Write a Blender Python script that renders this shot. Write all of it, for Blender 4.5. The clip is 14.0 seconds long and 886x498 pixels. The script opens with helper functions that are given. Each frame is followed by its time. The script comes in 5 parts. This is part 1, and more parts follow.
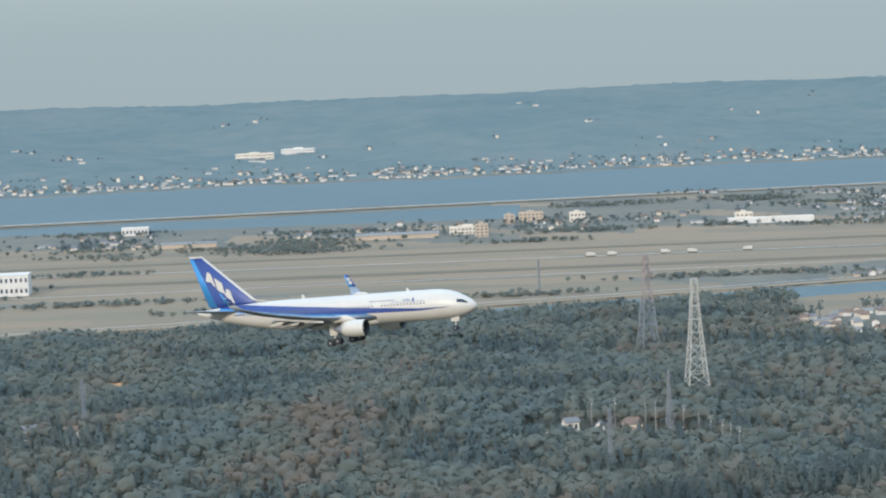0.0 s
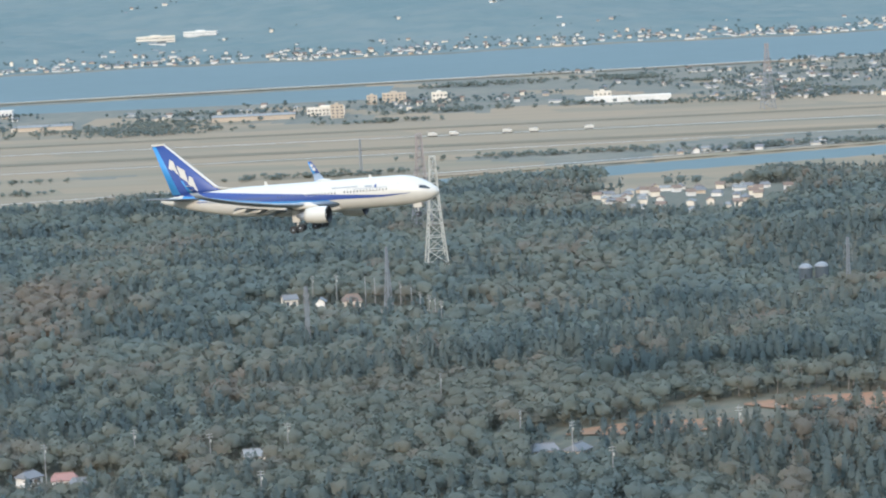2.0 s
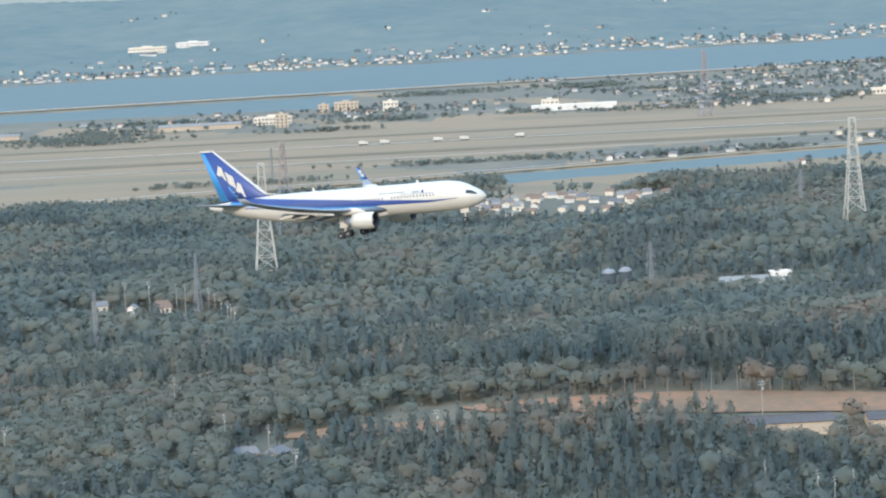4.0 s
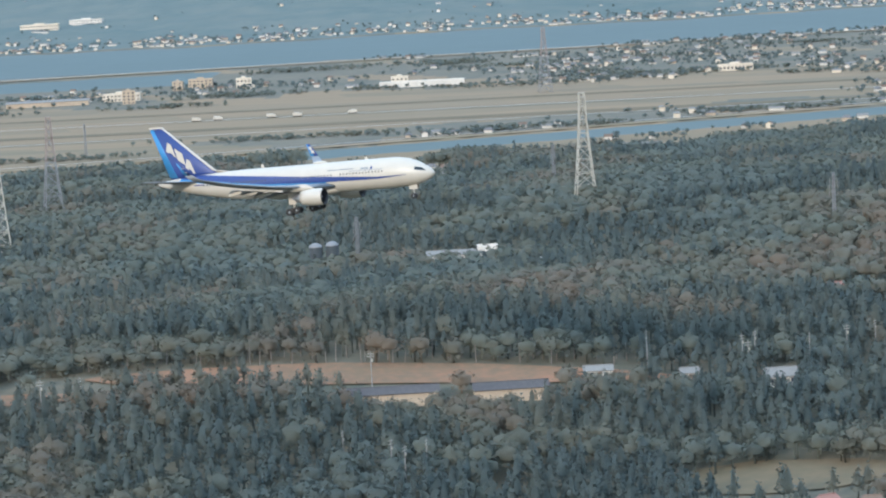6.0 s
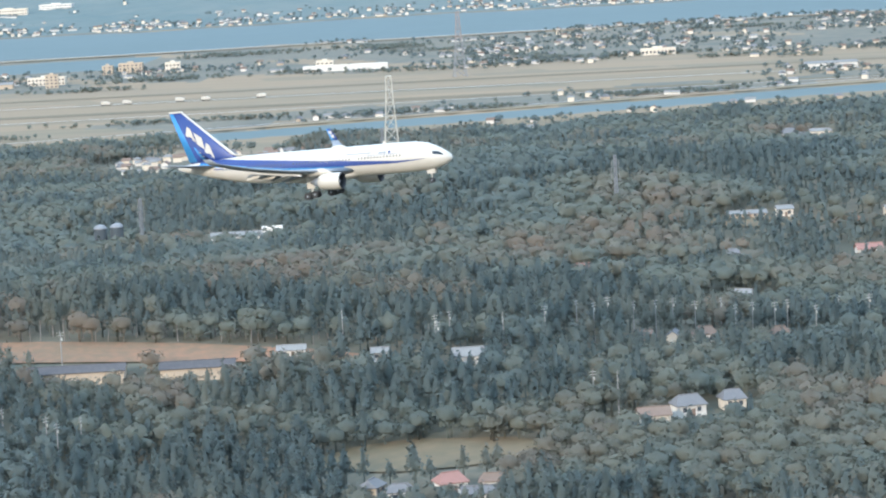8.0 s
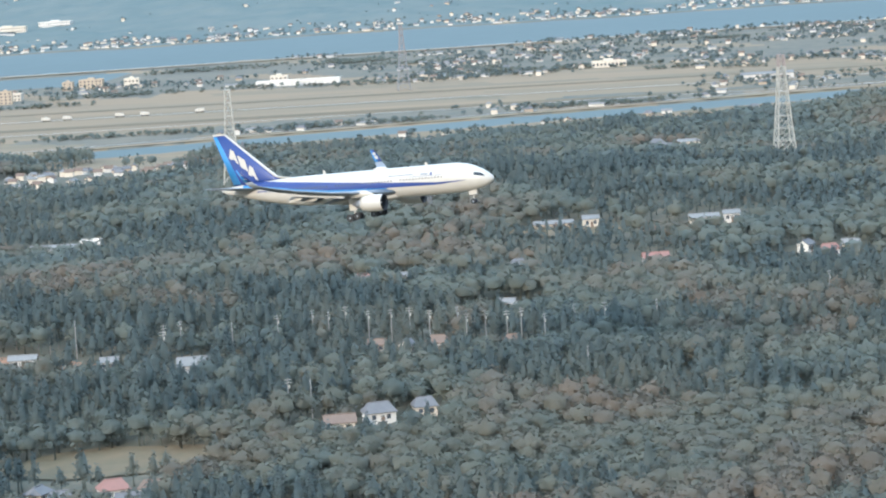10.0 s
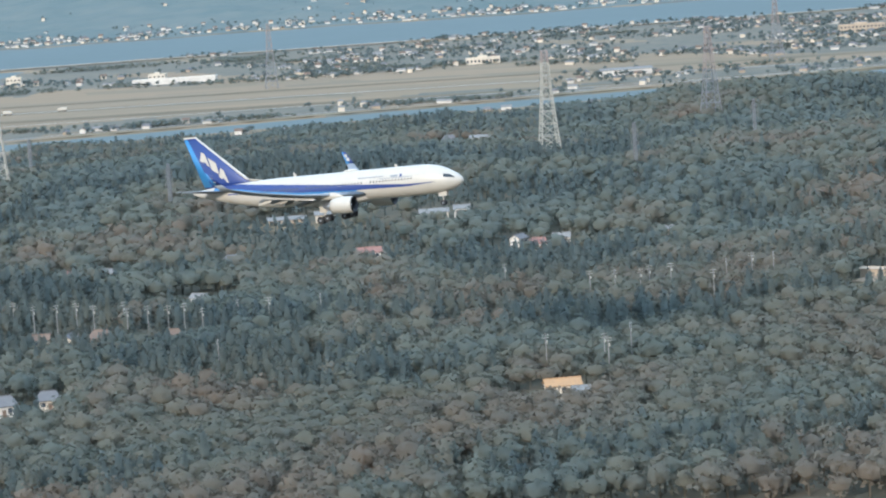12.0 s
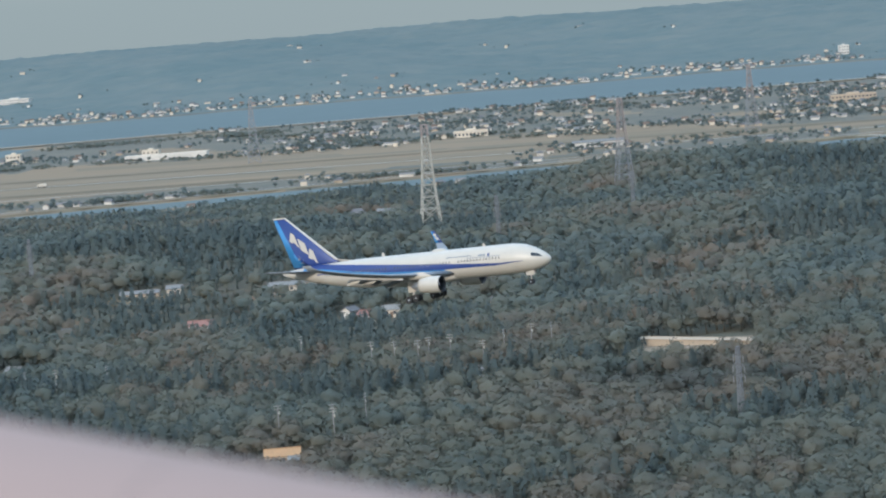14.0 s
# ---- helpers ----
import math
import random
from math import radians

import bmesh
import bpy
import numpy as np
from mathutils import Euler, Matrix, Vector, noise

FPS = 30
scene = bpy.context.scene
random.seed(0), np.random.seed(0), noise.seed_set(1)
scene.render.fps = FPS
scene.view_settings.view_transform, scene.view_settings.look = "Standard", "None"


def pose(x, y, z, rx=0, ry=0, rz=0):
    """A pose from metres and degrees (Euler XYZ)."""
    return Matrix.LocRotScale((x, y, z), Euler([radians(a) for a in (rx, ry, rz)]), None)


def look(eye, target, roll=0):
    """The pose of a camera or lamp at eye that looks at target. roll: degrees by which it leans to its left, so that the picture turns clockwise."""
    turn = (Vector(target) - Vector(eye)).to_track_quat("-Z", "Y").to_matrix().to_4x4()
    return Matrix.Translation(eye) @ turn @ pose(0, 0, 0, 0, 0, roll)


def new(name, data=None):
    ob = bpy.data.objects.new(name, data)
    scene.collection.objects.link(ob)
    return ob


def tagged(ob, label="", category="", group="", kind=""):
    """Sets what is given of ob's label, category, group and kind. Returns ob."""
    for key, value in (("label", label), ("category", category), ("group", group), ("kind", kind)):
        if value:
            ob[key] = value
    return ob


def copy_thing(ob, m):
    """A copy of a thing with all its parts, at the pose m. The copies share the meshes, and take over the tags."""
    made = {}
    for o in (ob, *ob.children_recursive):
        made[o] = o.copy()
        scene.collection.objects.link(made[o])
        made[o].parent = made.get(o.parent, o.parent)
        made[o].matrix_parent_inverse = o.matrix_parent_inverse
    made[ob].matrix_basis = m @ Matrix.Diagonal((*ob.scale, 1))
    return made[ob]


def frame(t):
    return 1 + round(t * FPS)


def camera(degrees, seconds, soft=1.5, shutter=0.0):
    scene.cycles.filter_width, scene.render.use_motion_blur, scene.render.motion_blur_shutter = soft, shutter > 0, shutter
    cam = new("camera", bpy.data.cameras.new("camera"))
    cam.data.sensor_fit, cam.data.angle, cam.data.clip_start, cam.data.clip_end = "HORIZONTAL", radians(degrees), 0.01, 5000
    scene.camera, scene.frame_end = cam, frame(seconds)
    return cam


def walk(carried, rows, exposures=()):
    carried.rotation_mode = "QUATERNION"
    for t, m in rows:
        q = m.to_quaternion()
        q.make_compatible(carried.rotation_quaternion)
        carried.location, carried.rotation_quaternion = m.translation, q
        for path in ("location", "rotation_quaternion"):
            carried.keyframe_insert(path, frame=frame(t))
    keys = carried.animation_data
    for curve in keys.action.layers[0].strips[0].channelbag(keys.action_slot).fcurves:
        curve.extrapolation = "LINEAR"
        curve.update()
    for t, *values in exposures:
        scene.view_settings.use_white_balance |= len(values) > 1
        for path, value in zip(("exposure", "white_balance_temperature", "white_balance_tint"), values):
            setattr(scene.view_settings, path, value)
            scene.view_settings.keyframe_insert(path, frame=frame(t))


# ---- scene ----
SOFT, EXPOSURE, KELVIN = 2.1, 0.34, 5350.0
SPEED, HEIGHT, SINK = 39.0, 131.27, -2.2780  # metres a second, metres, metres a second
cam = camera(18.0, 14.0, soft=SOFT)
# focused on the far airliner, so that the near wing is blurred
cam.data.dof.use_dof, cam.data.dof.focus_distance, cam.data.dof.aperture_fstop = True, 520.0, 2.0


def eye(t):
    return Vector((SPEED * t, 0.0, HEIGHT + SINK * t))


def aim(t, yaw, pitch, roll):
    """The camera on its straight, sinking flight, turned by degrees from due north."""
    y, p = radians(yaw), radians(pitch)
    way = Vector((math.sin(y) * math.cos(p), math.cos(y) * math.cos(p), math.sin(p)))
    return look(eye(t), eye(t) + way * 100, roll)


walk(cam, [
    (0.0, aim(0.0, -2.994, -4.625, -2.293)),
    (0.5, aim(0.5, -3.219, -6.607, -2.796)),
    (1.0, aim(1.0, -2.880, -6.307, -2.716)),
    (1.5, aim(1.5, -2.569, -7.345, -2.747)),
    (2.0, aim(2.0, -2.708, -7.032, -2.660)),
    (2.2, aim(2.2, -2.771, -6.617, -2.823)),
    (4.3, aim(4.3, -4.199, -6.761, -2.959)),
    (4.5, aim(4.5, -4.157, -5.690, -2.890)),
    (5.0, aim(5.0, -4.252, -5.970, -3.234)),
    (5.5, aim(5.5, -4.048, -6.875, -3.458)),
    (6.0, aim(6.0, -3.553, -7.228, -2.968)),
    (6.5, aim(6.5, -3.914, -7.338, -3.230)),
    (7.0, aim(7.0, -4.229, -7.584, -3.314)),
    (7.5, aim(7.5, -4.440, -7.507, -2.952)),
    (8.0, aim(8.0, -4.503, -7.473, -3.017)),
    (8.5, aim(8.5, -4.694, -7.389, -3.034)),
    (8.7, aim(8.7, -4.798, -7.286, -3.121)),
    (10.8, aim(10.8, -6.448, -6.926, -3.589)),
    (11.0, aim(11.0, -6.335, -5.958, -3.570)),
    (11.5, aim(11.5, -5.981, -6.384, -3.916)),
    (12.0, aim(12.0, -5.979, -7.145, -3.873)),
    (12.5, aim(12.5, -5.856, -6.094, -3.558)),
    (13.0, aim(13.0, -6.005, -6.068, -3.907)),
    (13.5, aim(13.5, -6.886, -5.309, -3.942)),
    (14.0, aim(14.0, -8.134, -5.501, -4.496)),
], exposures=[(t, e + EXPOSURE, KELVIN, 12.5) for t, e in ((0.0, 0.6), (0.5, 0.5), (1.0, 0.5), (2.0, 0.85), (4.5, 0.9), (5.0, 0.5), (6.5, 0.8), (7.5, 1.05), (8.7, 1.1), (11.0, 0.75), (11.5, 0.5), (12.0, 0.8), (12.5, 0.95), (13.5, 0.7), (14.0, 0.4))])

# ---- light ----
SUN_AZ, SUN_EL = 204.0, 19.0  # compass degrees from north (+y), clockwise
world = bpy.data.worlds.new("world")
scene.world = world
world.use_nodes = True
wn = world.node_tree.nodes
sky = wn.new("ShaderNodeTexSky")
sky.sky_type, sky.sun_disc = "NISHITA", False
sky.sun_elevation, sky.sun_rotation = radians(SUN_EL), radians(SUN_AZ)
sky.air_density, sky.dust_density, sky.ozone_density = 1.0, 1.0, 3.0
# a hazy afternoon: the clear sky shows through an even veil of blue-grey haze
veil = wn.new("ShaderNodeMix")
veil.data_type = "RGBA"
veil.inputs["Factor"].default_value = 0.9
# the haze is dimmer towards the horizon than overhead
dome, split, rise, tone = wn.new("ShaderNodeTexCoord"), wn.new("ShaderNodeSeparateXYZ"), wn.new("ShaderNodeMapRange"), wn.new("ShaderNodeMix")
rise.inputs["From Min"].default_value, rise.inputs["From Max"].default_value = 0.05, 0.6
tone.data_type = "RGBA"
tone.inputs["A"].default_value, tone.inputs["B"].default_value = (1.18, 1.28, 1.1, 1.0), (4.4, 5.4, 6.0, 1.0)
for a, b in ((dome.outputs["Generated"], split.inputs[0]), (split.outputs["Z"], rise.inputs["Value"]), (rise.outputs[0], tone.inputs["Factor"]), (tone.outputs["Result"], veil.inputs["B"])):
    world.node_tree.links.new(a, b)
world.node_tree.links.new(sky.outputs[0], veil.inputs["A"])
world.node_tree.links.new(veil.outputs["Result"], wn["Background"].inputs["Color"])
wn["Background"].inputs["Strength"].default_value = 0.17
sun_data = bpy.data.lights.new("sun", "SUN")
sun_data.energy, sun_data.angle, sun_data.color = 1.75, radians(2.0), (1.0, 0.82, 0.58)
sun = new("sun", sun_data)
s_az, s_el = radians(SUN_AZ), radians(SUN_EL)
SUN_FROM = Vector((math.sin(s_az) * math.cos(s_el), math.cos(s_az) * math.cos(s_el), math.sin(s_el)))
sun.matrix_world = look(SUN_FROM * 2000, (0, 0, 0))


# ---- materials ----
def mat(name, base, second=None, rough=0.7, metal=0.0, fine=1.0, broad=0.05, bump=0.0, spec=0.3, random_mix=0.0, attr=""):
    """A procedural surface: two colours mixed by a broad and a fine noise in metres, with relief."""
    m = bpy.data.materials.new(name)
    m.use_nodes = True
    nt = m.node_tree
    N, L = nt.nodes, nt.links
    b = N["Principled BSDF"]
    b.inputs["Roughness"].default_value, b.inputs["Metallic"].default_value = rough, metal
    b.inputs["Specular IOR Level"].default_value = spec
    second = second or tuple(c * 0.8 for c in base)
    tc = N.new("ShaderNodeTexCoord")
    n1, n2 = N.new("ShaderNodeTexNoise"), N.new("ShaderNodeTexNoise")
    n1.inputs["Scale"].default_value, n2.inputs["Scale"].default_value = fine, broad
    n1.inputs["Detail"].default_value = n2.inputs["Detail"].default_value = 4
    for n in (n1, n2):
        L.new(tc.outputs["Object"], n.inputs["Vector"])
    add = N.new("ShaderNodeMath")
    add.operation = "ADD"
    L.new(n1.outputs["Fac"], add.inputs[0])
    L.new(n2.outputs["Fac"], add.inputs[1])
    last = add
    if random_mix:
        oi = N.new("ShaderNodeObjectInfo")
        ma = N.new("ShaderNodeMath")
        ma.operation = "MULTIPLY_ADD"
        L.new(oi.outputs["Random"], ma.inputs[0])
        ma.inputs[1].default_value = random_mix
        L.new(add.outputs[0], ma.inputs[2])
        last = ma
    ramp = N.new("ShaderNodeMapRange")
    ramp.inputs["From Min"].default_value, ramp.inputs["From Max"].default_value = 0.75, 1.25 + random_mix
    L.new(last.outputs[0], ramp.inputs["Value"])
    mix = N.new("ShaderNodeMix")
    mix.data_type = "RGBA"
    mix.inputs["A"].default_value, mix.inputs["B"].default_value = (*base, 1), (*second, 1)
    L.new(ramp.outputs[0], mix.inputs["Factor"])
    L.new(mix.outputs["Result"], b.inputs["Base Color"])
    if bump:
        bp = N.new("ShaderNodeBump")
        bp.inputs["Strength"].default_value, bp.inputs["Distance"].default_value = 0.6, bump
        L.new(n1.outputs["Fac"], bp.inputs["Height"])
        L.new(bp.outputs[0], b.inputs["Normal"])
    return m


def foliage(name, stops, through_leaf=0.35):
    """Leaves whose hue goes with each tree's own tint, from 0 to 1, through the colours given."""
    m = bpy.data.materials.new(name)
    m.use_nodes = True
    N, L = m.node_tree.nodes, m.node_tree.links
    b = N["Principled BSDF"]
    b.inputs["Roughness"].default_value, b.inputs["Specular IOR Level"].default_value = 0.75, 0.25
    at = N.new("ShaderNodeAttribute")
    at.attribute_name = "tint"
    tc, n1 = N.new("ShaderNodeTexCoord"), N.new("ShaderNodeTexNoise")
    n1.inputs["Scale"].default_value, n1.inputs["Detail"].default_value = 1.5, 4
    L.new(tc.outputs["Object"], n1.inputs["Vector"])
    ma = N.new("ShaderNodeMath")
    ma.operation = "MULTIPLY_ADD"
    ma.inputs[1].default_value = 0.3
    L.new(n1.outputs["Fac"], ma.inputs[0])
    L.new(at.outputs["Fac"], ma.inputs[2])
    sub = N.new("ShaderNodeMath")
    sub.operation = "SUBTRACT"
    sub.inputs[1].default_value = 0.15
    L.new(ma.outputs[0], sub.inputs[0])
    ramp = N.new("ShaderNodeValToRGB")
    while len(ramp.color_ramp.elements) < len(stops):
        ramp.color_ramp.elements.new(0.5)
    for e, (p, c) in zip(ramp.color_ramp.elements, stops):
        e.position, e.color = p, (*c, 1)
    L.new(sub.outputs[0], ramp.inputs[0])
    L.new(ramp.outputs[0], b.inputs["Base Color"])
    # sprays of leaves break the crown's surface
    n2, bp = N.new("ShaderNodeTexNoise"), N.new("ShaderNodeBump")
    n2.inputs["Scale"].default_value, n2.inputs["Detail"].default_value = 2.4, 4
    L.new(tc.outputs["Object"], n2.inputs["Vector"])
    bp.inputs["Strength"].default_value, bp.inputs["Distance"].default_value = 0.8, 0.6
    L.new(n2.outputs["Fac"], bp.inputs["Height"])
    L.new(bp.outputs[0], b.inputs["Normal"])
    # light that comes through the leaves
    tr, mx = N.new("ShaderNodeBsdfTranslucent"), N.new("ShaderNodeMixShader")
    L.new(ramp.outputs[0], tr.inputs["Color"])
    mx.inputs[0].default_value = through_leaf
    L.new(b.outputs[0], mx.inputs[1])
    L.new(tr.outputs[0], mx.inputs[2])
    # sprays are loose: some light passes between the leaves
    gap, my = N.new("ShaderNodeBsdfTransparent"), N.new("ShaderNodeMixShader")
    my.inputs[0].default_value = 0.3
    L.new(mx.outputs[0], my.inputs[1])
    L.new(gap.outputs[0], my.inputs[2])
    L.new(my.outputs[0], N["Material Output"].inputs["Surface"])
    return m


M_SOIL = mat("forest_floor", (0.085, 0.085, 0.06), (0.13, 0.11, 0.075), 0.95, fine=0.3, broad=0.02, bump=0.3)


def strips(m, scale, turn):
    """Long narrow plots: stretch the noise along the rows of the fields."""
    nt = m.node_tree
    tc = [n for n in nt.nodes if n.type == "TEX_COORD"][0]
    mp = nt.nodes.new("ShaderNodeMapping")
    mp.inputs["Scale"].default_value = scale
    mp.inputs["Rotation"].default_value = (0, 0, radians(turn))
    nt.links.new(tc.outputs["Object"], mp.inputs["Vector"])
    for n in nt.nodes:
        if n.type == "TEX_NOISE":
            nt.links.new(mp.outputs[0], n.inputs["Vector"])
    return m




def field_plots():
    """Long narrow farm plots, each with its own stubble, fallow or grass colour, and weedy grain."""
    m = mat("stubble_field", (0.235, 0.16, 0.096), (0.155, 0.122, 0.076), 0.95, fine=0.05, broad=0.006)
    strips(m, (0.12, 1.4, 1), -6)
    N, L = m.node_tree.nodes, m.node_tree.links
    tc = [n for n in N if n.type == "TEX_COORD"][0]
    old = [n for n in N if n.type == "MIX"][0]
    mp, vor, ramp, mix = N.new("ShaderNodeMapping"), N.new("ShaderNodeTexVoronoi"), N.new("ShaderNodeValToRGB"), N.new("ShaderNodeMix")
    mp.inputs["Rotation"].default_value, mp.inputs["Scale"].default_value = (0, 0, radians(-5)), (0.008, 0.034, 1)
    vor.distance, vor.inputs["Scale"].default_value, vor.inputs["Randomness"].default_value = "CHEBYCHEV", 1.0, 0.75
    L.new(tc.outputs["Object"], mp.inputs["Vector"])
    L.new(mp.outputs[0], vor.inputs["Vector"])
    L.new(vor.outputs["Color"], ramp.inputs[0])
    tones = [(0.0, (0.12, 0.118, 0.08)), (0.3, (0.18, 0.15, 0.092)), (0.55, (0.25, 0.182, 0.105)), (0.8, (0.2, 0.16, 0.1)), (1.0, (0.29, 0.22, 0.135))]
    while len(ramp.color_ramp.elements) < len(tones):
        ramp.color_ramp.elements.new(0.5)
    for e, (p, c) in zip(ramp.color_ramp.elements, tones):
        e.position, e.color = p, (*c, 1)
    mix.data_type = "RGBA"
    mix.inputs["Factor"].default_value = 0.5
    L.new(old.outputs["Result"], mix.inputs["A"])
    L.new(ramp.outputs[0], mix.inputs["B"])
    L.new(mix.outputs["Result"], N["Principled BSDF"].inputs["Base Color"])
    return m


M_FIELD = field_plots()
# bluish grey-green: the haze over the far hills is painted into this colour
M_FARHAZED = mat("hazed_far_hillside", (0.115, 0.146, 0.138), (0.148, 0.166, 0.15), 0.95, fine=0.03, broad=0.006, spec=0.05)
M_GARDEN = mat("garden_scrub", (0.108, 0.106, 0.082), (0.165, 0.14, 0.098), 0.95, fine=0.12, broad=0.02)
M_WATER = mat("lake_water", (0.085, 0.112, 0.104), (0.094, 0.122, 0.114), 0.65, fine=0.05, broad=0.004, bump=0.05, spec=0.25)
M_WHITE = mat("white_paint", (0.48, 0.435, 0.36), (0.44, 0.4, 0.335), 0.4, fine=0.6, broad=0.08, spec=0.5)
M_BLUE = mat("deep_blue_paint", (0.02, 0.042, 0.17), (0.018, 0.038, 0.15), 0.45, fine=0.6, broad=0.1, spec=0.5)
M_SKYBLUE = mat("light_blue_paint", (0.05, 0.2, 0.42), (0.045, 0.185, 0.39), 0.45, fine=0.6, broad=0.1, spec=0.5)
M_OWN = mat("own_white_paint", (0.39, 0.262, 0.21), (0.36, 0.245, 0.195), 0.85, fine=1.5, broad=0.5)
M_SEAM = mat("seam_sealant", (0.2, 0.155, 0.13), (0.18, 0.14, 0.12), 0.8, fine=1.5, broad=0.5)
M_GREY = mat("wing_grey_paint", (0.25, 0.265, 0.28), (0.2, 0.215, 0.23), 0.45, fine=0.8, broad=0.15)
M_METAL = mat("bare_metal", (0.62, 0.62, 0.63), (0.5, 0.5, 0.52), 0.35, 0.8, fine=2, broad=0.3)
M_DARK = mat("dark_rubber_and_inlet_shade", (0.02, 0.02, 0.022), (0.035, 0.035, 0.035), 0.6, fine=3, broad=0.5)
M_GLASS = mat("cockpit_glass", (0.015, 0.02, 0.025), (0.02, 0.025, 0.03), 0.1, fine=2, broad=0.5, spec=0.6)
M_STEEL = mat("galvanised_steel", (0.42, 0.39, 0.32), (0.35, 0.33, 0.28), 0.65, 0.1, fine=1, broad=0.2)
M_MAST = mat("dull_mast_steel", (0.25, 0.25, 0.245), (0.2, 0.2, 0.2), 0.6, 0.2, fine=1, broad=0.2)
M_REDPAINT = mat("faded_red_paint", (0.3, 0.235, 0.205), (0.26, 0.21, 0.185), 0.6, fine=1, broad=0.2)
M_CONCRETE = mat("pole_concrete", (0.27, 0.255, 0.23), (0.21, 0.2, 0.185), 0.85, fine=2, broad=0.2)
M_WALLS = [mat("cream_render", (0.62, 0.54, 0.42), (0.46, 0.4, 0.32), 0.85, fine=0.7, broad=0.1, random_mix=0.4),
           mat("white_render", (0.62, 0.575, 0.5), (0.46, 0.43, 0.385), 0.85, fine=0.7, broad=0.1, random_mix=0.4),
           mat("tan_siding", (0.44, 0.35, 0.25), (0.34, 0.28, 0.21), 0.85, fine=0.7, broad=0.1, random_mix=0.4)]
M_ROOFS = [mat("grey_roof_tile", (0.13, 0.128, 0.128), (0.18, 0.172, 0.165), 0.6, fine=1.5, broad=0.2, bump=0.05, spec=0.1, random_mix=0.4),
           mat("brown_roof_tile", (0.15, 0.11, 0.085), (0.2, 0.145, 0.11), 0.7, fine=1.5, broad=0.2, bump=0.05, spec=0.1, random_mix=0.4),
           mat("pale_metal_roof", (0.235, 0.225, 0.205), (0.17, 0.168, 0.16), 0.9, fine=1.5, broad=0.2, random_mix=0.4),
           mat("red_roof_tile", (0.3, 0.16, 0.13), (0.24, 0.14, 0.115), 0.7, fine=1.5, broad=0.2, bump=0.05, spec=0.1, random_mix=0.3)]
M_SLATE = mat("weathered_slate_sheet", (0.085, 0.08, 0.08), (0.11, 0.1, 0.096), 0.9, fine=1.2, broad=0.15, spec=0.05)
M_SILO = mat("silo_concrete", (0.055, 0.062, 0.064), (0.045, 0.05, 0.052), 0.85, fine=1.5, broad=0.3)
M_ORANGE = mat("orange_roof", (0.42, 0.25, 0.12), (0.34, 0.21, 0.11), 0.8, fine=1.5, broad=0.2, bump=0.05)
M_PANE = mat("window_pane", (0.05, 0.06, 0.075), (0.07, 0.08, 0.09), 0.15, fine=2, broad=0.5, spec=0.6)
# leaf colours of both woods are lifted and greyed, with aerial haze put in
M_LEAF = foliage("mixed_leaves", [(0.0, (0.158, 0.178, 0.154)), (0.3, (0.18, 0.191, 0.152)), (0.55, (0.202, 0.196, 0.148)), (0.8, (0.218, 0.19, 0.144)), (1.0, (0.235, 0.186, 0.134))])
M_CEDAR = foliage("cedar_needles", [(0.0, (0.12, 0.146, 0.136)), (0.6, (0.15, 0.169, 0.147)), (1.0, (0.188, 0.188, 0.147))])
M_TRUNK = mat("pale_bark", (0.24, 0.21, 0.18), (0.17, 0.15, 0.13), 0.9, fine=3, broad=0.5)


# ---- mesh helpers ----
def part(name, bm, material, parent, label=""):
    me = bpy.data.meshes.new(name)
    bm.to_mesh(me)
    bm.free()
    me.materials.append(material)
    ob = new(name, me)
    ob.parent = parent
    if label:
        ob["label"] = label
    return ob


def smooth(ob):
    for p in ob.data.polygons:
        p.use_smooth = True
    return ob


def box(bm, x0, x1, y0, y1, z0, z1):
    v = [bm.verts.new(c) for c in ((x0, y0, z0), (x1, y0, z0), (x1, y1, z0), (x0, y1, z0), (x0, y0, z1), (x1, y0, z1), (x1, y1, z1), (x0, y1, z1))]
    for f in ((3, 2, 1, 0), (4, 5, 6, 7), (0, 1, 5, 4), (1, 2, 6, 5), (2, 3, 7, 6), (3, 0, 4, 7)):
        bm.faces.new([v[i] for i in f])
    return bm


def loft(bm, rings, close=True, caps=True):
    """Skin over rings of equally many points."""
    vs = [[bm.verts.new(p) for p in r] for r in rings]
    n = len(vs[0])
    for a, b in zip(vs, vs[1:]):
        for i in range(n if close else n - 1):
            j = (i + 1) % n
            bm.faces.new((a[i], a[j], b[j], b[i]))
    if caps and close:
        bm.faces.new(vs[0][::-1])
        bm.faces.new(vs[-1])
    bmesh.ops.recalc_face_normals(bm, faces=bm.faces[:])
    return bm


def rod(bm, a, b, r0, r1=None, n=6):
    a, b = Vector(a), Vector(b)
    q = (b - a).to_track_quat("Z", "Y")
    r1 = r0 if r1 is None else r1
    c = [(math.cos(2 * math.pi * i / n), math.sin(2 * math.pi * i / n)) for i in range(n)]
    va = [bm.verts.new(a + q @ Vector((x * r0, y * r0, 0))) for x, y in c]
    vb = [bm.verts.new(b + q @ Vector((x * r1, y * r1, 0))) for x, y in c]
    for i in range(n):
        j = (i + 1) % n
        bm.faces.new((va[i], va[j], vb[j], vb[i]))
    bm.faces.new(va[::-1])
    bm.faces.new(vb)
    return bm


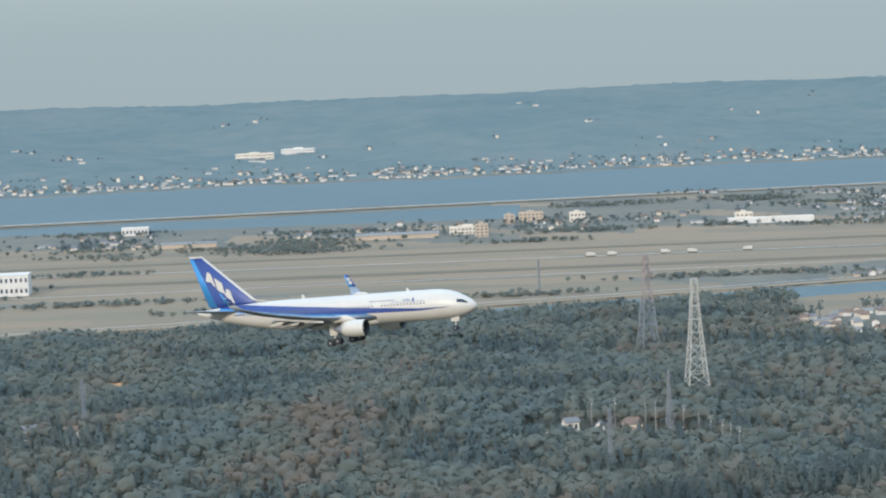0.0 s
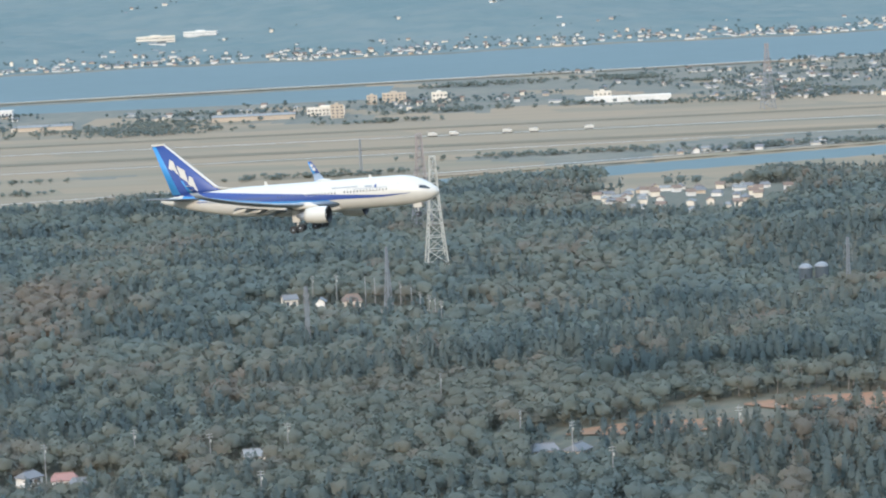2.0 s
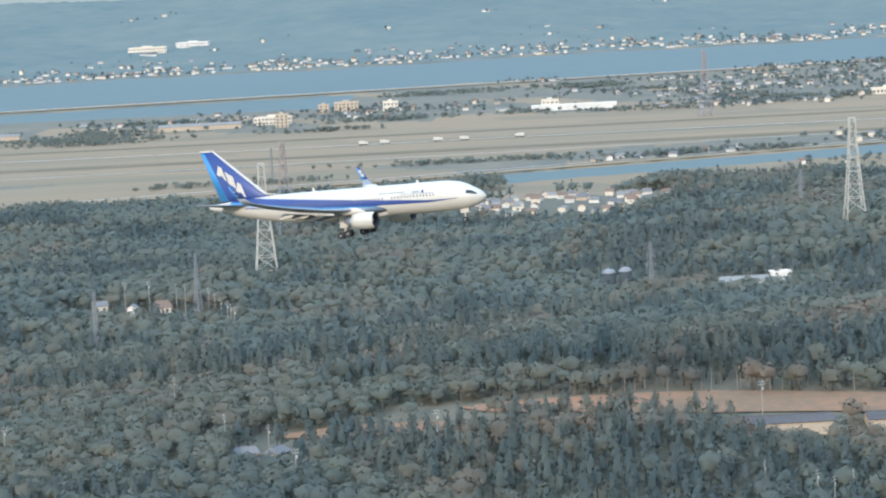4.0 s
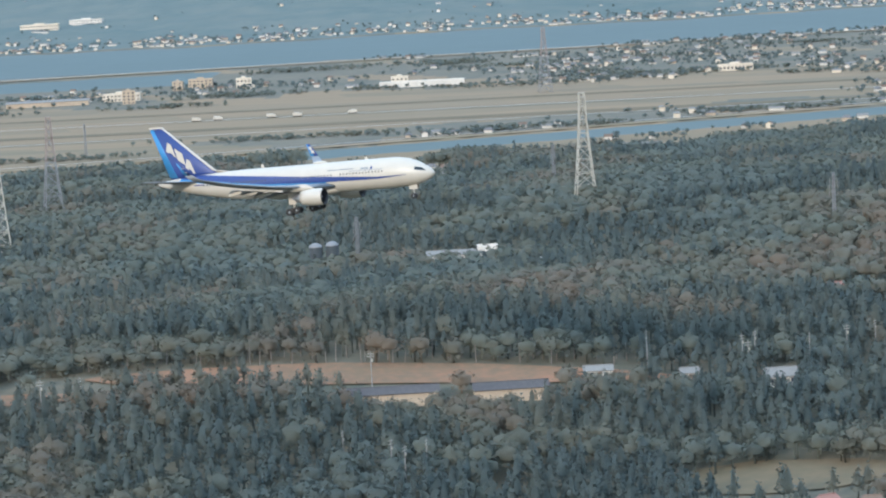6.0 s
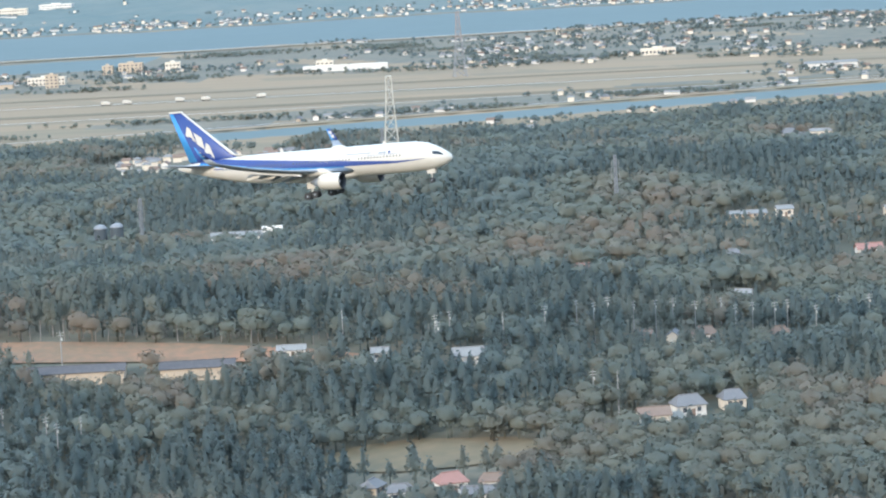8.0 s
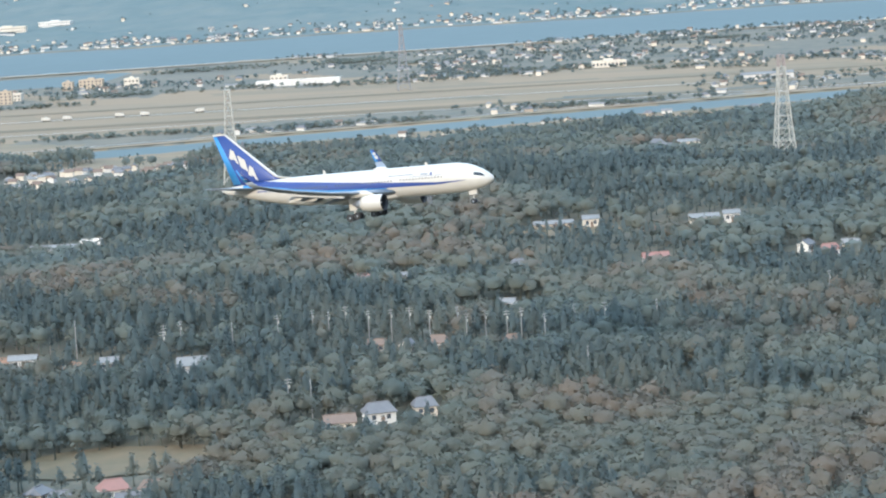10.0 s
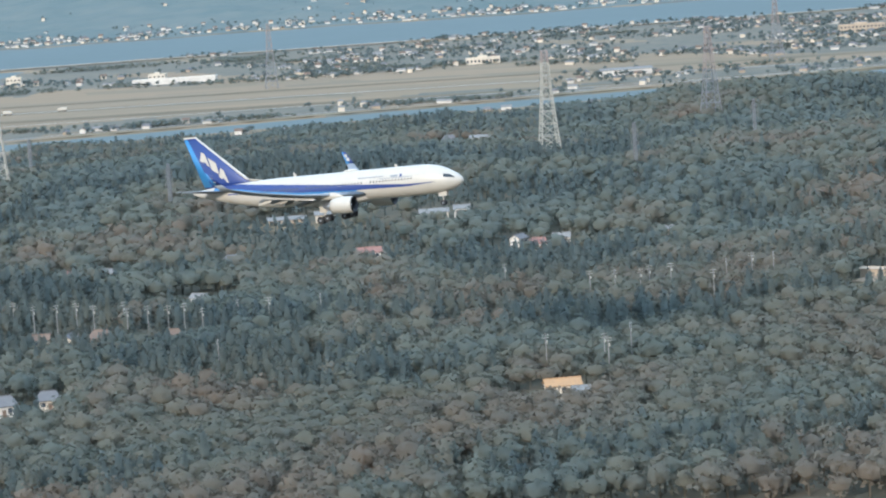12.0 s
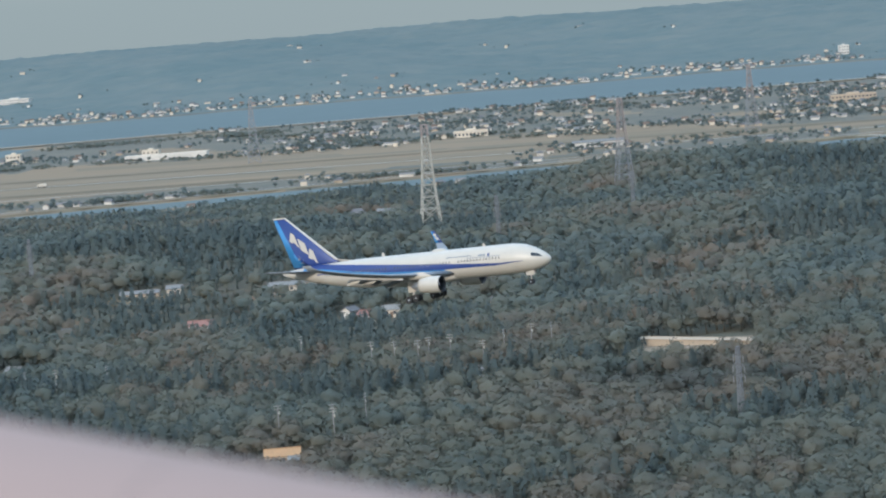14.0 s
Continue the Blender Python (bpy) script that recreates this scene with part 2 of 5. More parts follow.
def mesh_from(name, verts, faces, material, tint=None, normals=None):
    """An object from numpy arrays of points and of triangles."""
    me = bpy.data.meshes.new(name)
    me.vertices.add(len(verts))
    me.vertices.foreach_set("co", verts.astype(np.float32).ravel())
    k = faces.shape[1]
    me.loops.add(faces.size)
    me.loops.foreach_set("vertex_index", faces.astype(np.int32).ravel())
    me.polygons.add(len(faces))
    me.polygons.foreach_set("loop_start", np.arange(0, faces.size, k, dtype=np.int32))
    if tint is not None:
        at = me.attributes.new("tint", "FLOAT", "POINT")
        at.data.foreach_set("value", tint.astype(np.float32))
    me.update(calc_edges=True)
    me.materials.append(material)
    if normals is not None:
        me.polygons.foreach_set("use_smooth", np.ones(len(faces), bool))
        me.normals_split_custom_set_from_vertices(normals.astype(np.float32))
    return new(name, me)


# ---- ground ----
HILL_X = np.arange(-300, 701, 125.0)
HILLS = {520: (0, 0.5, -2, 2, -11.5, 1, -0.5, -1.5, 0), 620: (0, 0.5, -5.5, 6, 7.5, -1, 0, 3, 0.5), 720: (0, 0.5, -0.5, 0.5, 5, -4, -0.5, 4, 0.5), 820: (0, 1.5, 4.5, -3.5, -2, 5, -1, 1.5, 0), 920: (0, 0.5, 1.5, 0, 6, 4.5, 3, 7, 0.5), 1040: (-0, -0.5, -3.5, -1.5, -2.5, 4, -2, -0.5, 0)}
RIDGE_Y = 3400.0


def river_y(x):
    return 1333 + 0.37 * np.clip(x - 90, -60, 1e9) + 0.33 * np.clip(x - 30, -1e9, 0) * (x < 30)


def forest_edge(x):
    """Where the woods end and the plain begins."""
    return 1200 + 55 * np.clip((x + 200) / 250, -1.2, 0.6) + 0.22 * np.clip(x - 150, 0, 1e9) + 14 * np.sin(x / 23.0) + 9 * np.sin(x / 9.0 + 1)


def lake_far(x):
    return 2462 + 0.17 * x + 12 * np.sin(x / 60.0) + 6 * np.sin(x / 17.0)


def lake_near(x):
    return 2105 + 0.2 * x + 8 * np.sin(x / 45.0)


def height(x, y):
    """The lie of the land in metres."""
    x, y = np.asarray(x, float), np.asarray(y, float)
    z = np.full(np.broadcast(x, y).shape, 6.0)
    for cy, row in HILLS.items():
        for cx, a in zip(HILL_X, row):
            if a:
                z = z + a * np.exp(-((x - cx) / 125) ** 2 - ((y - cy) / 105) ** 2)
    # a wooded rise before the eastern bend of the river
    z = z + 7.5 * np.exp(-((x - 500) / 110) ** 2 - ((y - 1200) / 75) ** 2)
    fade = np.clip((forest_edge(x) + 20 - y) / 140, 0, 1)
    z = z * fade * fade * (3 - 2 * fade) - 3.0 * (1 - fade)
    # river and lake beds
    d = np.abs(y - river_y(x)) - 21
    z = z - 2.0 * np.clip(1 - d / 6, 0, 1) * (d < 6)
    inlake = np.clip((y - lake_near(x)) / 6, 0, 1) * np.clip((lake_far(x) - y) / 6, 0, 1)
    lag = np.clip((y - 1905) / 6, 0, 1) * np.clip((2060 + 0.2 * x - y) / 6, 0, 1) * np.clip((-45 - x) / 10, 0, 1)
    z = z - 2.0 * np.maximum(inlake, lag)
    # hills beyond the lake
    up = np.clip((y - lake_far(x) - 60) / (RIDGE_Y - 2545), 0, 1)
    roll = 1.2 * np.sin(x / 170.0 + 0.5) + 0.9 * np.sin(x / 61.0) + 1.2 * np.sin(x / 300.0 - 0.5)
    down = np.clip((y - RIDGE_Y - 40) / 500, 0, 1)
    z = z + (up ** 1.1) * (46.5 + roll) * (1 - down) + 9 * np.sin(up * 3.14) * np.sin(x / 120.0 + y / 200.0)
    return z


def ground_z(x, y):
    return float(height(np.array(x), np.array(y)))


def make_ground():
    xs = np.concatenate([np.arange(-4000, -700, 150.0), np.arange(-700, 1000, 9.0), np.arange(1000, 4001, 150.0)])
    ys = np.concatenate([np.arange(-4000, 400, 200.0), np.arange(400, 1500, 8.0), np.arange(1500, 2600, 12.0), np.arange(2600, 3480, 9.0), np.arange(3480, 3700, 25.0), np.arange(3700, 4901, 150.0)])
    X, Y = np.meshgrid(xs, ys)
    Z = height(X, Y)
    nx, ny = len(xs), len(ys)
    idx = np.arange(nx * ny).reshape(ny, nx)
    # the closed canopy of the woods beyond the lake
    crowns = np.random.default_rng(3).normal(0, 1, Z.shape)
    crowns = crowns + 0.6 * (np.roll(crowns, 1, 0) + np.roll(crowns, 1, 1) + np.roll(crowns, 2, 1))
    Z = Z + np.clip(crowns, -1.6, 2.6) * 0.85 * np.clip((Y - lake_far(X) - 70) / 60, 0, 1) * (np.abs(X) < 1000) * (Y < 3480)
    quads = np.stack([idx[:-1, :-1], idx[:-1, 1:], idx[1:, 1:], idx[1:, :-1]], -1).reshape(-1, 4)
    ob = mesh_from("ground", np.stack([X, Y, Z], -1).reshape(-1, 3), quads, M_SOIL)
    ob.data.materials.append(M_FIELD)
    ob.data.materials.append(M_FARHAZED)
    ob.data.materials.append(M_GARDEN)
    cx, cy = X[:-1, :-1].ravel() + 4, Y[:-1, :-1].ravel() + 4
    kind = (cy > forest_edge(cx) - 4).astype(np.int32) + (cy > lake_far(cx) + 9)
    # dark gardens and scrub of the towns and of the river's north bank
    plain = (kind == 1) & (np.abs(cx) < 1000)
    wave = 60 * np.sin(cx / 47.0) * np.sin(cy / 31.0 + cx / 90.0) + 35 * np.sin(cx / 19.0 + cy / 23.0)
    town = (cy + wave > 1790 - 0.28 * np.clip(cx - 280, 0, 1e9) - 40 * (cx < 30)) & (wave > -55)
    bank = (np.abs(cy - river_y(cx) - 85) < 32 + 0.5 * wave) & (cx > 60) | (np.abs(cy - 1415 - 0.08 * cx) < 0.35 * wave)
    kind[plain & (town | bank)] = 3
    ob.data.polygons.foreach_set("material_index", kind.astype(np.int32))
    smooth(ob)
    return tagged(ob, "wooded hills and a flat plain of pale stubble fields", "ground", kind="structure")


make_ground()


def sheet(name, outline, z, material, label, category):
    bm = bmesh.new()
    bm.faces.new([bm.verts.new((x, y, z)) for x, y in outline])
    bmesh.ops.triangulate(bm, faces=bm.faces[:])
    ob = part(name, bm, material, None)
    return tagged(ob, label, category, kind="structure")


lx = np.arange(-3900, 3901, 60.0)
sheet("water", [(x, lake_near(x) - 3) for x in lx] + [(x, lake_far(x) + 3) for x in lx[::-1]], -3.9, M_WATER, "wide calm blue lake below wooded hills", "lake")
sheet("water", [(x, river_y(x) - 25) for x in lx if abs(x) < 1500] + [(x, river_y(x) + 25) for x in lx[::-1] if abs(x) < 1500], -3.9, M_WATER, "calm blue river between woods and fields", "river")
sheet("water", [(-790, 1902), (-42, 1902), (-42, 2055)], -3.9, M_WATER, "narrow blue lagoon behind a low dike", "lagoon")


# ---- woods ----
def ico():
    bm = bmesh.new()
    bmesh.ops.create_icosphere(bm, subdivisions=1, radius=1)
    v = np.array([p.co[:] for p in bm.verts])
    f = np.array([[q.index for q in p.verts] for p in bm.faces])
    bm.free()
    return v, f


ICO_V, ICO_F = ico()
rng = np.random.default_rng(7)


def unit(v):
    return v / np.maximum(np.linalg.norm(v, axis=-1, keepdims=True), 1e-6)


def tree_template(lumps, leaves, leaf, trunk, peak=False):
    """Clumps given as (x, y, z, radius, height radius), each a ragged core under loose leaf sprays; a trunk below.
    Returns points, triangles and normals that follow the whole crown."""
    V, F, D, n = [], [], [], 0
    lumps = np.array(lumps, float)
    mid = lumps[:, :3].mean(0) - (0, 0, 1.2)
    # a shaded heart that closes the crown behind its leaves
    lo, hi = lumps[:, 2].min(), (lumps[:, 2] + lumps[:, 4]).max()
    wide = (np.hypot(lumps[:, 0], lumps[:, 1]) + lumps[:, 3]).max() * 0.66
    heart = ICO_V * rng.uniform(0.8, 1.12, (len(ICO_V), 1)) * (wide, wide, (hi - lo) * 0.42) + (0, 0, lo + (hi - lo) * 0.42)
    if peak:
        heart[:, :2] *= 0.78
        heart[:, :2] *= np.clip(1.15 - 0.85 * (heart[:, 2:] - lo) / (hi - lo), 0.12, 1)
    V.append(heart), F.append(ICO_F), D.append(ICO_V)
    n = len(heart)
    w = lumps[:, 3] ** 2
    for k in rng.choice(len(lumps), leaves, p=w / w.sum()):
        x, y, z, r, rz = lumps[k]
        d = rng.normal(size=3)
        d[2] = abs(d[2]) * 0.9 - 0.3
        d = unit(d)
        c = np.array((x, y, z)) + d * (r, r, rz) * rng.uniform(0.6, 1.18)
        nrm = d + rng.normal(size=3) * 0.6
        a = unit(np.cross(nrm, rng.normal(size=3)))
        b = unit(np.cross(nrm, a))
        s = leaf * rng.uniform(0.55, 1.35)
        V.append(np.stack([c + a * s, c - a * s * 0.5 + b * s * 0.8, c - a * s * 0.5 - b * s * 0.8]))
        D.append(np.tile(d, (3, 1)))
        F.append(np.array([[n, n + 1, n + 2]]))
        n += 3
    h = trunk
    t = np.array([(0.22 * math.cos(q), 0.22 * math.sin(q), 0) for q in (0, 2.1, 4.2)] + [(0.1, 0, h), (-0.05, 0.09, h), (-0.05, -0.09, h)])
    V.append(t), D.append(unit(t * (1, 1, 0)))
    F.append(np.array([(0, 1, 4), (0, 4, 3), (1, 2, 5), (1, 5, 4), (2, 0, 3), (2, 3, 5)]) + n)
    V, D = np.concatenate(V), np.concatenate(D)
    return V, np.concatenate(F), unit(0.55 * unit(V - mid) + 0.3 * D + (0, -0.25, 0.5))


def broadleaf(detail):
    """A rounded, broken crown of many small clumps."""
    h = rng.uniform(4.2, 5.6)
    lumps = []
    for i in range(9 if detail else 3):
        a, q = i * 2.4 + rng.uniform(0, 0.8), math.sqrt((i + 0.3) / (9 if detail else 3))
        r = rng.uniform(0.85, 1.35) * (1.0 if detail else 1.45)
        lumps.append((2.1 * q * math.cos(a), 2.1 * q * math.sin(a), h + 1.0 - 2.0 * q * q + rng.uniform(-0.5, 0.5), r, r * rng.uniform(0.8, 1.3)))
    lumps.append((0, 0, h - 2.3, 2.1, 2.0))
    return tree_template(lumps, 150 if detail else 32, 0.43 if detail else 0.75, h)


def cedar(detail):
    """A narrow pointed crown in loose tiers."""
    h = rng.uniform(7.4, 9.8)
    tiers = (0.36, 0.52, 0.67, 0.8, 0.92) if detail else (0.42, 0.76)
    lumps = [(rng.uniform(-0.35, 0.35), rng.uniform(-0.35, 0.35), h * q, 2.0 * (1.12 - q) * rng.uniform(0.85, 1.15), h * (0.12 if detail else 0.17)) for q in tiers]
    return tree_template(lumps, 115 if detail else 28, 0.4 if detail else 0.7, h * 0.9, True)


def plant(name, templates, places, material, label, category):
    """One wood: rows of (x, y, scale, height scale, tint)."""
    V, F, T, D, n = [], [], [], [], 0
    pick = rng.integers(0, len(templates), len(places))
    for k, (tv, tf, td) in enumerate(templates):
        p = places[pick == k]
        if not len(p):
            continue
        a = rng.uniform(0, 6.28, len(p))
        ca, sa = np.cos(a)[:, None], np.sin(a)[:, None]
        c, s = ca * p[:, 2:3], sa * p[:, 2:3]
        x = tv[None, :, 0] * c - tv[None, :, 1] * s + p[:, 0:1]
        y = tv[None, :, 0] * s + tv[None, :, 1] * c + p[:, 1:2]
        z = tv[None, :, 2] * p[:, 3:4] + height(p[:, 0], p[:, 1])[:, None] - 0.15
        V.append(np.stack([x, y, z], -1).reshape(-1, 3))
        D.append(np.stack([td[None, :, 0] * ca - td[None, :, 1] * sa, td[None, :, 0] * sa + td[None, :, 1] * ca, np.repeat(td[None, :, 2], len(p), 0)], -1).reshape(-1, 3))
        F.append((tf[None] + (np.arange(len(p)) * len(tv))[:, None, None] + n).reshape(-1, 3))
        T.append(np.repeat(p[:, 4], len(tv)))
        n += len(p) * len(tv)
    ob = mesh_from(name, np.concatenate(V), np.concatenate(F), material, np.concatenate(T), np.concatenate(D))
    return tagged(ob, label, category, kind="stuff")


# clearings in the woods: centre, half length along x and y
CLEARINGS = [(170, 610, 80, 10.5), (196, 590, 27, 8), (510, 637, 20, 17), (432, 541, 11, 7), (4, 815, 24, 8), (415, 750, 12, 6), (188, 814, 17, 9), (330, 688, 14, 9), (6, 596, 6, 6), (6, 818, 30, 15), (-36, 594, 18, 10), (368, 752, 12, 8), (343, 806, 20, 9), (375, 803, 20, 10), (125, 1140, 45, 85), (190, 822, 20, 8), (331, 690, 13, 14), (266, 532, 23, 13),
             (312, 548, 20, 9), (512, 653, 18, 6), (418, 756, 20, 8), (368, 1030, 17, 44), (434, 537, 16, 8), (95, 596, 30, 8), (0, 600, 14, 7), (-33, 596, 16, 8), (300, 664, 60, 5)]


def woods():
    spots = []
    for y0, y1, step in ((436, 730, 4.3), (730, 1330, 5.1)):
        gx, gy = np.meshgrid(np.arange(-420, 760, step), np.arange(y0, y1, step))
        spots.append(np.stack([gx.ravel() + rng.uniform(-0.45, 0.45, gx.size) * step, gy.ravel() + rng.uniform(-0.45, 0.45, gx.size) * step]))
    x, y = np.concatenate(spots, 1)
    ok = (x > -0.22 * y - 14) & (x < 562 + 0.04 * y) & (y < forest_edge(x)) & (y > np.where(x > 330, 436, 472)) & (y < river_y(x) - 36)
    for cx, cy, rx, ry in CLEARINGS:
        ok &= ((x - cx) / rx) ** 2 + ((y - cy) / ry) ** 2 > 1
    x, y = x[ok], y[ok]
    big = np.array([noise.noise((a / 65, b / 45, 3.0)) for a, b in zip(x, y)])
    hue = np.array([noise.noise((a / 48, b / 80, 9.0)) + 0.5 * noise.noise((a / 15, b / 24, 2.0)) for a, b in zip(x, y)])
    scale = rng.uniform(0.78, 1.06, len(x))
    # low gardens and scrub on the sunny side of houses
    for hx, hy, r in taken:
        if hy < 1120:
            near_by = (np.abs(x - hx) < r * 0.8) & (y < hy) & (y > hy - 22)
            scale[near_by] = np.minimum(scale[near_by], np.clip((2.6 + 0.21 * (hy - y[near_by])) / 7.0, 0.36, 1.3))
            scale[(np.abs(x - hx) < r) & (np.abs(y - hy) < r)] = 0
    x, y, big, hue, scale = (q[scale > 0] for q in (x, y, big, hue, scale))
    tint = np.clip(0.45 + 0.16 * np.clip((x - 330) / 120, 0, 1) * np.clip((700 - y) / 80, 0, 1) + 0.85 * hue - 0.1 * np.clip((y - 760) / 120, 0, 1) + rng.normal(0, 0.1, len(x)), 0, 1)
    rows = np.stack([x, y, scale * 1.22, scale * rng.uniform(0.85, 1.05, len(x)), tint], -1)
    pine = big + rng.normal(0, 0.12, len(x)) > 0.12
    # planted cedar stands, and slopes of oaks turned brown
    for cx, cy, rx, ry in ((185, 642, 105, 17), (262, 572, 48, 17), (222, 515, 40, 30), (150, 560, 50, 20), (330, 640, 70, 12), (60, 690, 60, 20), (470, 610, 60, 12), (330, 900, 50, 30), (120, 760, 70, 25)):
        stand_in = ((x - cx) / rx) ** 2 + ((y - cy) / ry) ** 2 < 1 + 0.5 * hue
        pine |= stand_in & (rng.random(len(x)) < 0.9)
        rows[stand_in, 3] *= 1.18
    for cx, cy, rx, ry in ((345, 505, 62, 30), (110, 618, 46, 20), (440, 520, 70, 40), (40, 640, 40, 25), (500, 590, 60, 30)):
        oaks = ((x - cx) / rx) ** 2 + ((y - cy) / ry) ** 2 < 1 + 0.5 * hue
        pine &= ~(oaks & (rng.random(len(x)) < 0.92))
        rows[oaks, 3] *= 0.85
        rows[oaks, 4] = np.clip(rows[oaks, 4] * 0.6 + 0.24, 0, 1)
    near = y < 700
    for mask, build, material, name, label, category in (
            (~pine, broadleaf, M_LEAF, "broadleaf_wood", "dense green and autumn-brown broadleaf wood on low hills", "forest"),
            (pine, cedar, M_CEDAR, "cedar_wood", "dense stands of tall dark green cedars", "forest")):
        plant(name, [build(True) for _ in range(6)], rows[mask & near], material, label, category)
        plant(name, [build(False) for _ in range(6)], rows[mask & ~near], material, label, category)


def edge_trunks():
    """Bare pale trunks along the sunny edge of the cedar stand behind the bare field."""
    bm = bmesh.new()
    for x in np.arange(70, 262, 1.5):
        if rng.random() < 0.75:
            x0, y0 = x + rng.uniform(-0.7, 0.7), 620.5 + rng.uniform(0, 7)
            z, h = ground_z(x0, y0), rng.uniform(2.6, 5.4)
            rod(bm, (x0, y0, z - 0.3), (x0 + rng.uniform(-0.3, 0.3), y0, z + h), 0.13, 0.07, 4)
    tagged(part("tree_trunks", bm, M_TRUNK, None), "bare pale trunks along the edge of a wood", "tree trunks", kind="stuff")



def hedges():
    # copses and hedges on the plain
    pts = []
    for i in range(80):
        cx, cy = rng.uniform(-450, 750), rng.uniform(1330, 2040)
        cy = cy if rng.random() < 0.35 else rng.choice([1345, 1420, 1700, 1760, 1990]) + 0.1 * cx + rng.uniform(-25, 25)
        long = rng.uniform(8, 32)
        for j in range(int(long * rng.uniform(1.5, 4))):
            off = rng.normal(0, long)
            pts.append((cx + off, cy + 0.08 * off + rng.normal(0, 4.5), rng.uniform(0.45, 0.8), rng.uniform(0.2, 0.45), rng.uniform(0.0, 0.55)))
    # tall trees on the near river bank
    for x in np.arange(-235, 92, 1.6):
        for _ in range(2):
            pts.append((x + rng.uniform(-2, 2), river_y(x) - 40 - rng.uniform(0, 22), rng.uniform(0.7, 1.1), rng.uniform(0.7, 1.15), rng.uniform(0.0, 0.5)))
    p = np.array(pts)
    p = p[(np.abs(p[:, 1] - river_y(p[:, 0])) > 36) & (p[:, 1] < lake_near(p[:, 0]) - 8) & ~((p[:, 1] > 1895) & (p[:, 0] < -30))]
    plant("hedgerow", [broadleaf(False) for _ in range(4)], p, M_LEAF, "scattered dark copses and hedges among the fields", "hedge")



# ---- airliner ----
def fuselage_at(s):
    """Centre height, half width and half height at s metres behind the nose."""
    keys = [(0.0, -0.6, 0.02, 0.02), (0.35, -0.59, 0.62, 0.6), (1.0, -0.55, 1.05, 1.08), (2.0, -0.44, 1.5, 1.6), (3.2, -0.28, 1.88, 2.05), (4.8, -0.1, 2.22, 2.45), (6.8, 0.0, 2.45, 2.66),
            (8.5, 0.0, 2.515, 2.705), (37.0, 0.0, 2.515, 2.705), (40.0, 0.12, 2.4, 2.52), (44.0, 0.38, 2.0, 2.12), (48.0, 0.68, 1.45, 1.6), (51.5, 0.95, 0.9, 1.0), (54.0, 1.12, 0.42, 0.5), (54.9, 1.18, 0.12, 0.16)]
    for a, b in zip(keys, keys[1:]):
        if s <= b[0]:
            q = (s - a[0]) / (b[0] - a[0])
            return tuple(a[i] + (b[i] - a[i]) * q for i in (1, 2, 3))
    return keys[-1][1:]


def skin(s, z, side, proud=0.02):
    """A point on the fuselage's side at height z."""
    c, w, h = fuselage_at(s)
    q = max(-0.98, min(0.98, (z - c) / h))
    return Vector((-s, side * (w + proud) * math.sqrt(1 - q * q), c + q * (h + proud)))


def band(lo, hi, s0, s1, side, rows=6, step=0.6):
    """A strip of paint on the side, between two heights that change along the hull."""
    bm = bmesh.new()
    n = max(2, int((s1 - s0) / step))
    grid = []
    for i in range(n + 1):
        s = s0 + (s1 - s0) * i / n
        a, b = lo(s), hi(s)
        grid.append([bm.verts.new(skin(s, a + (b - a) * j / rows, side)) for j in range(rows + 1)])
    for a, b in zip(grid, grid[1:]):
        for j in range(rows):
            f = (a[j], a[j + 1], b[j + 1], b[j])
            bm.faces.new(f if side > 0 else f[::-1])
    return bm


def lerp(points):
    return lambda s: float(np.interp(s, [p[0] for p in points], [p[1] for p in points]))


def airfoil(chord, thick, n=9):
    up = [(t, thick * 5 * (0.2969 * math.sqrt(t) - 0.126 * t - 0.3516 * t * t + 0.2843 * t ** 3 - 0.1015 * t ** 4)) for t in [(1 - math.cos(math.pi * i / n)) / 2 for i in range(n + 1)]]
    return [(t * chord, z * chord * 1.1) for t, z in up] + [(t * chord, -z * chord * 0.75) for t, z in up[-2:0:-1]]


def surface(sections):
    """A wing from sections (leading edge x, y, z, chord, thickness, lean): lean 0 flat, 90 upright."""
    rings = []
    for x, y, z, chord, thick, lean in sections:
        a = radians(lean)
        rings.append([Vector((x - u, y - math.sin(a) * w, z + math.cos(a) * w)) for u, w in airfoil(chord, thick)])
    return loft(bmesh.new(), rings)


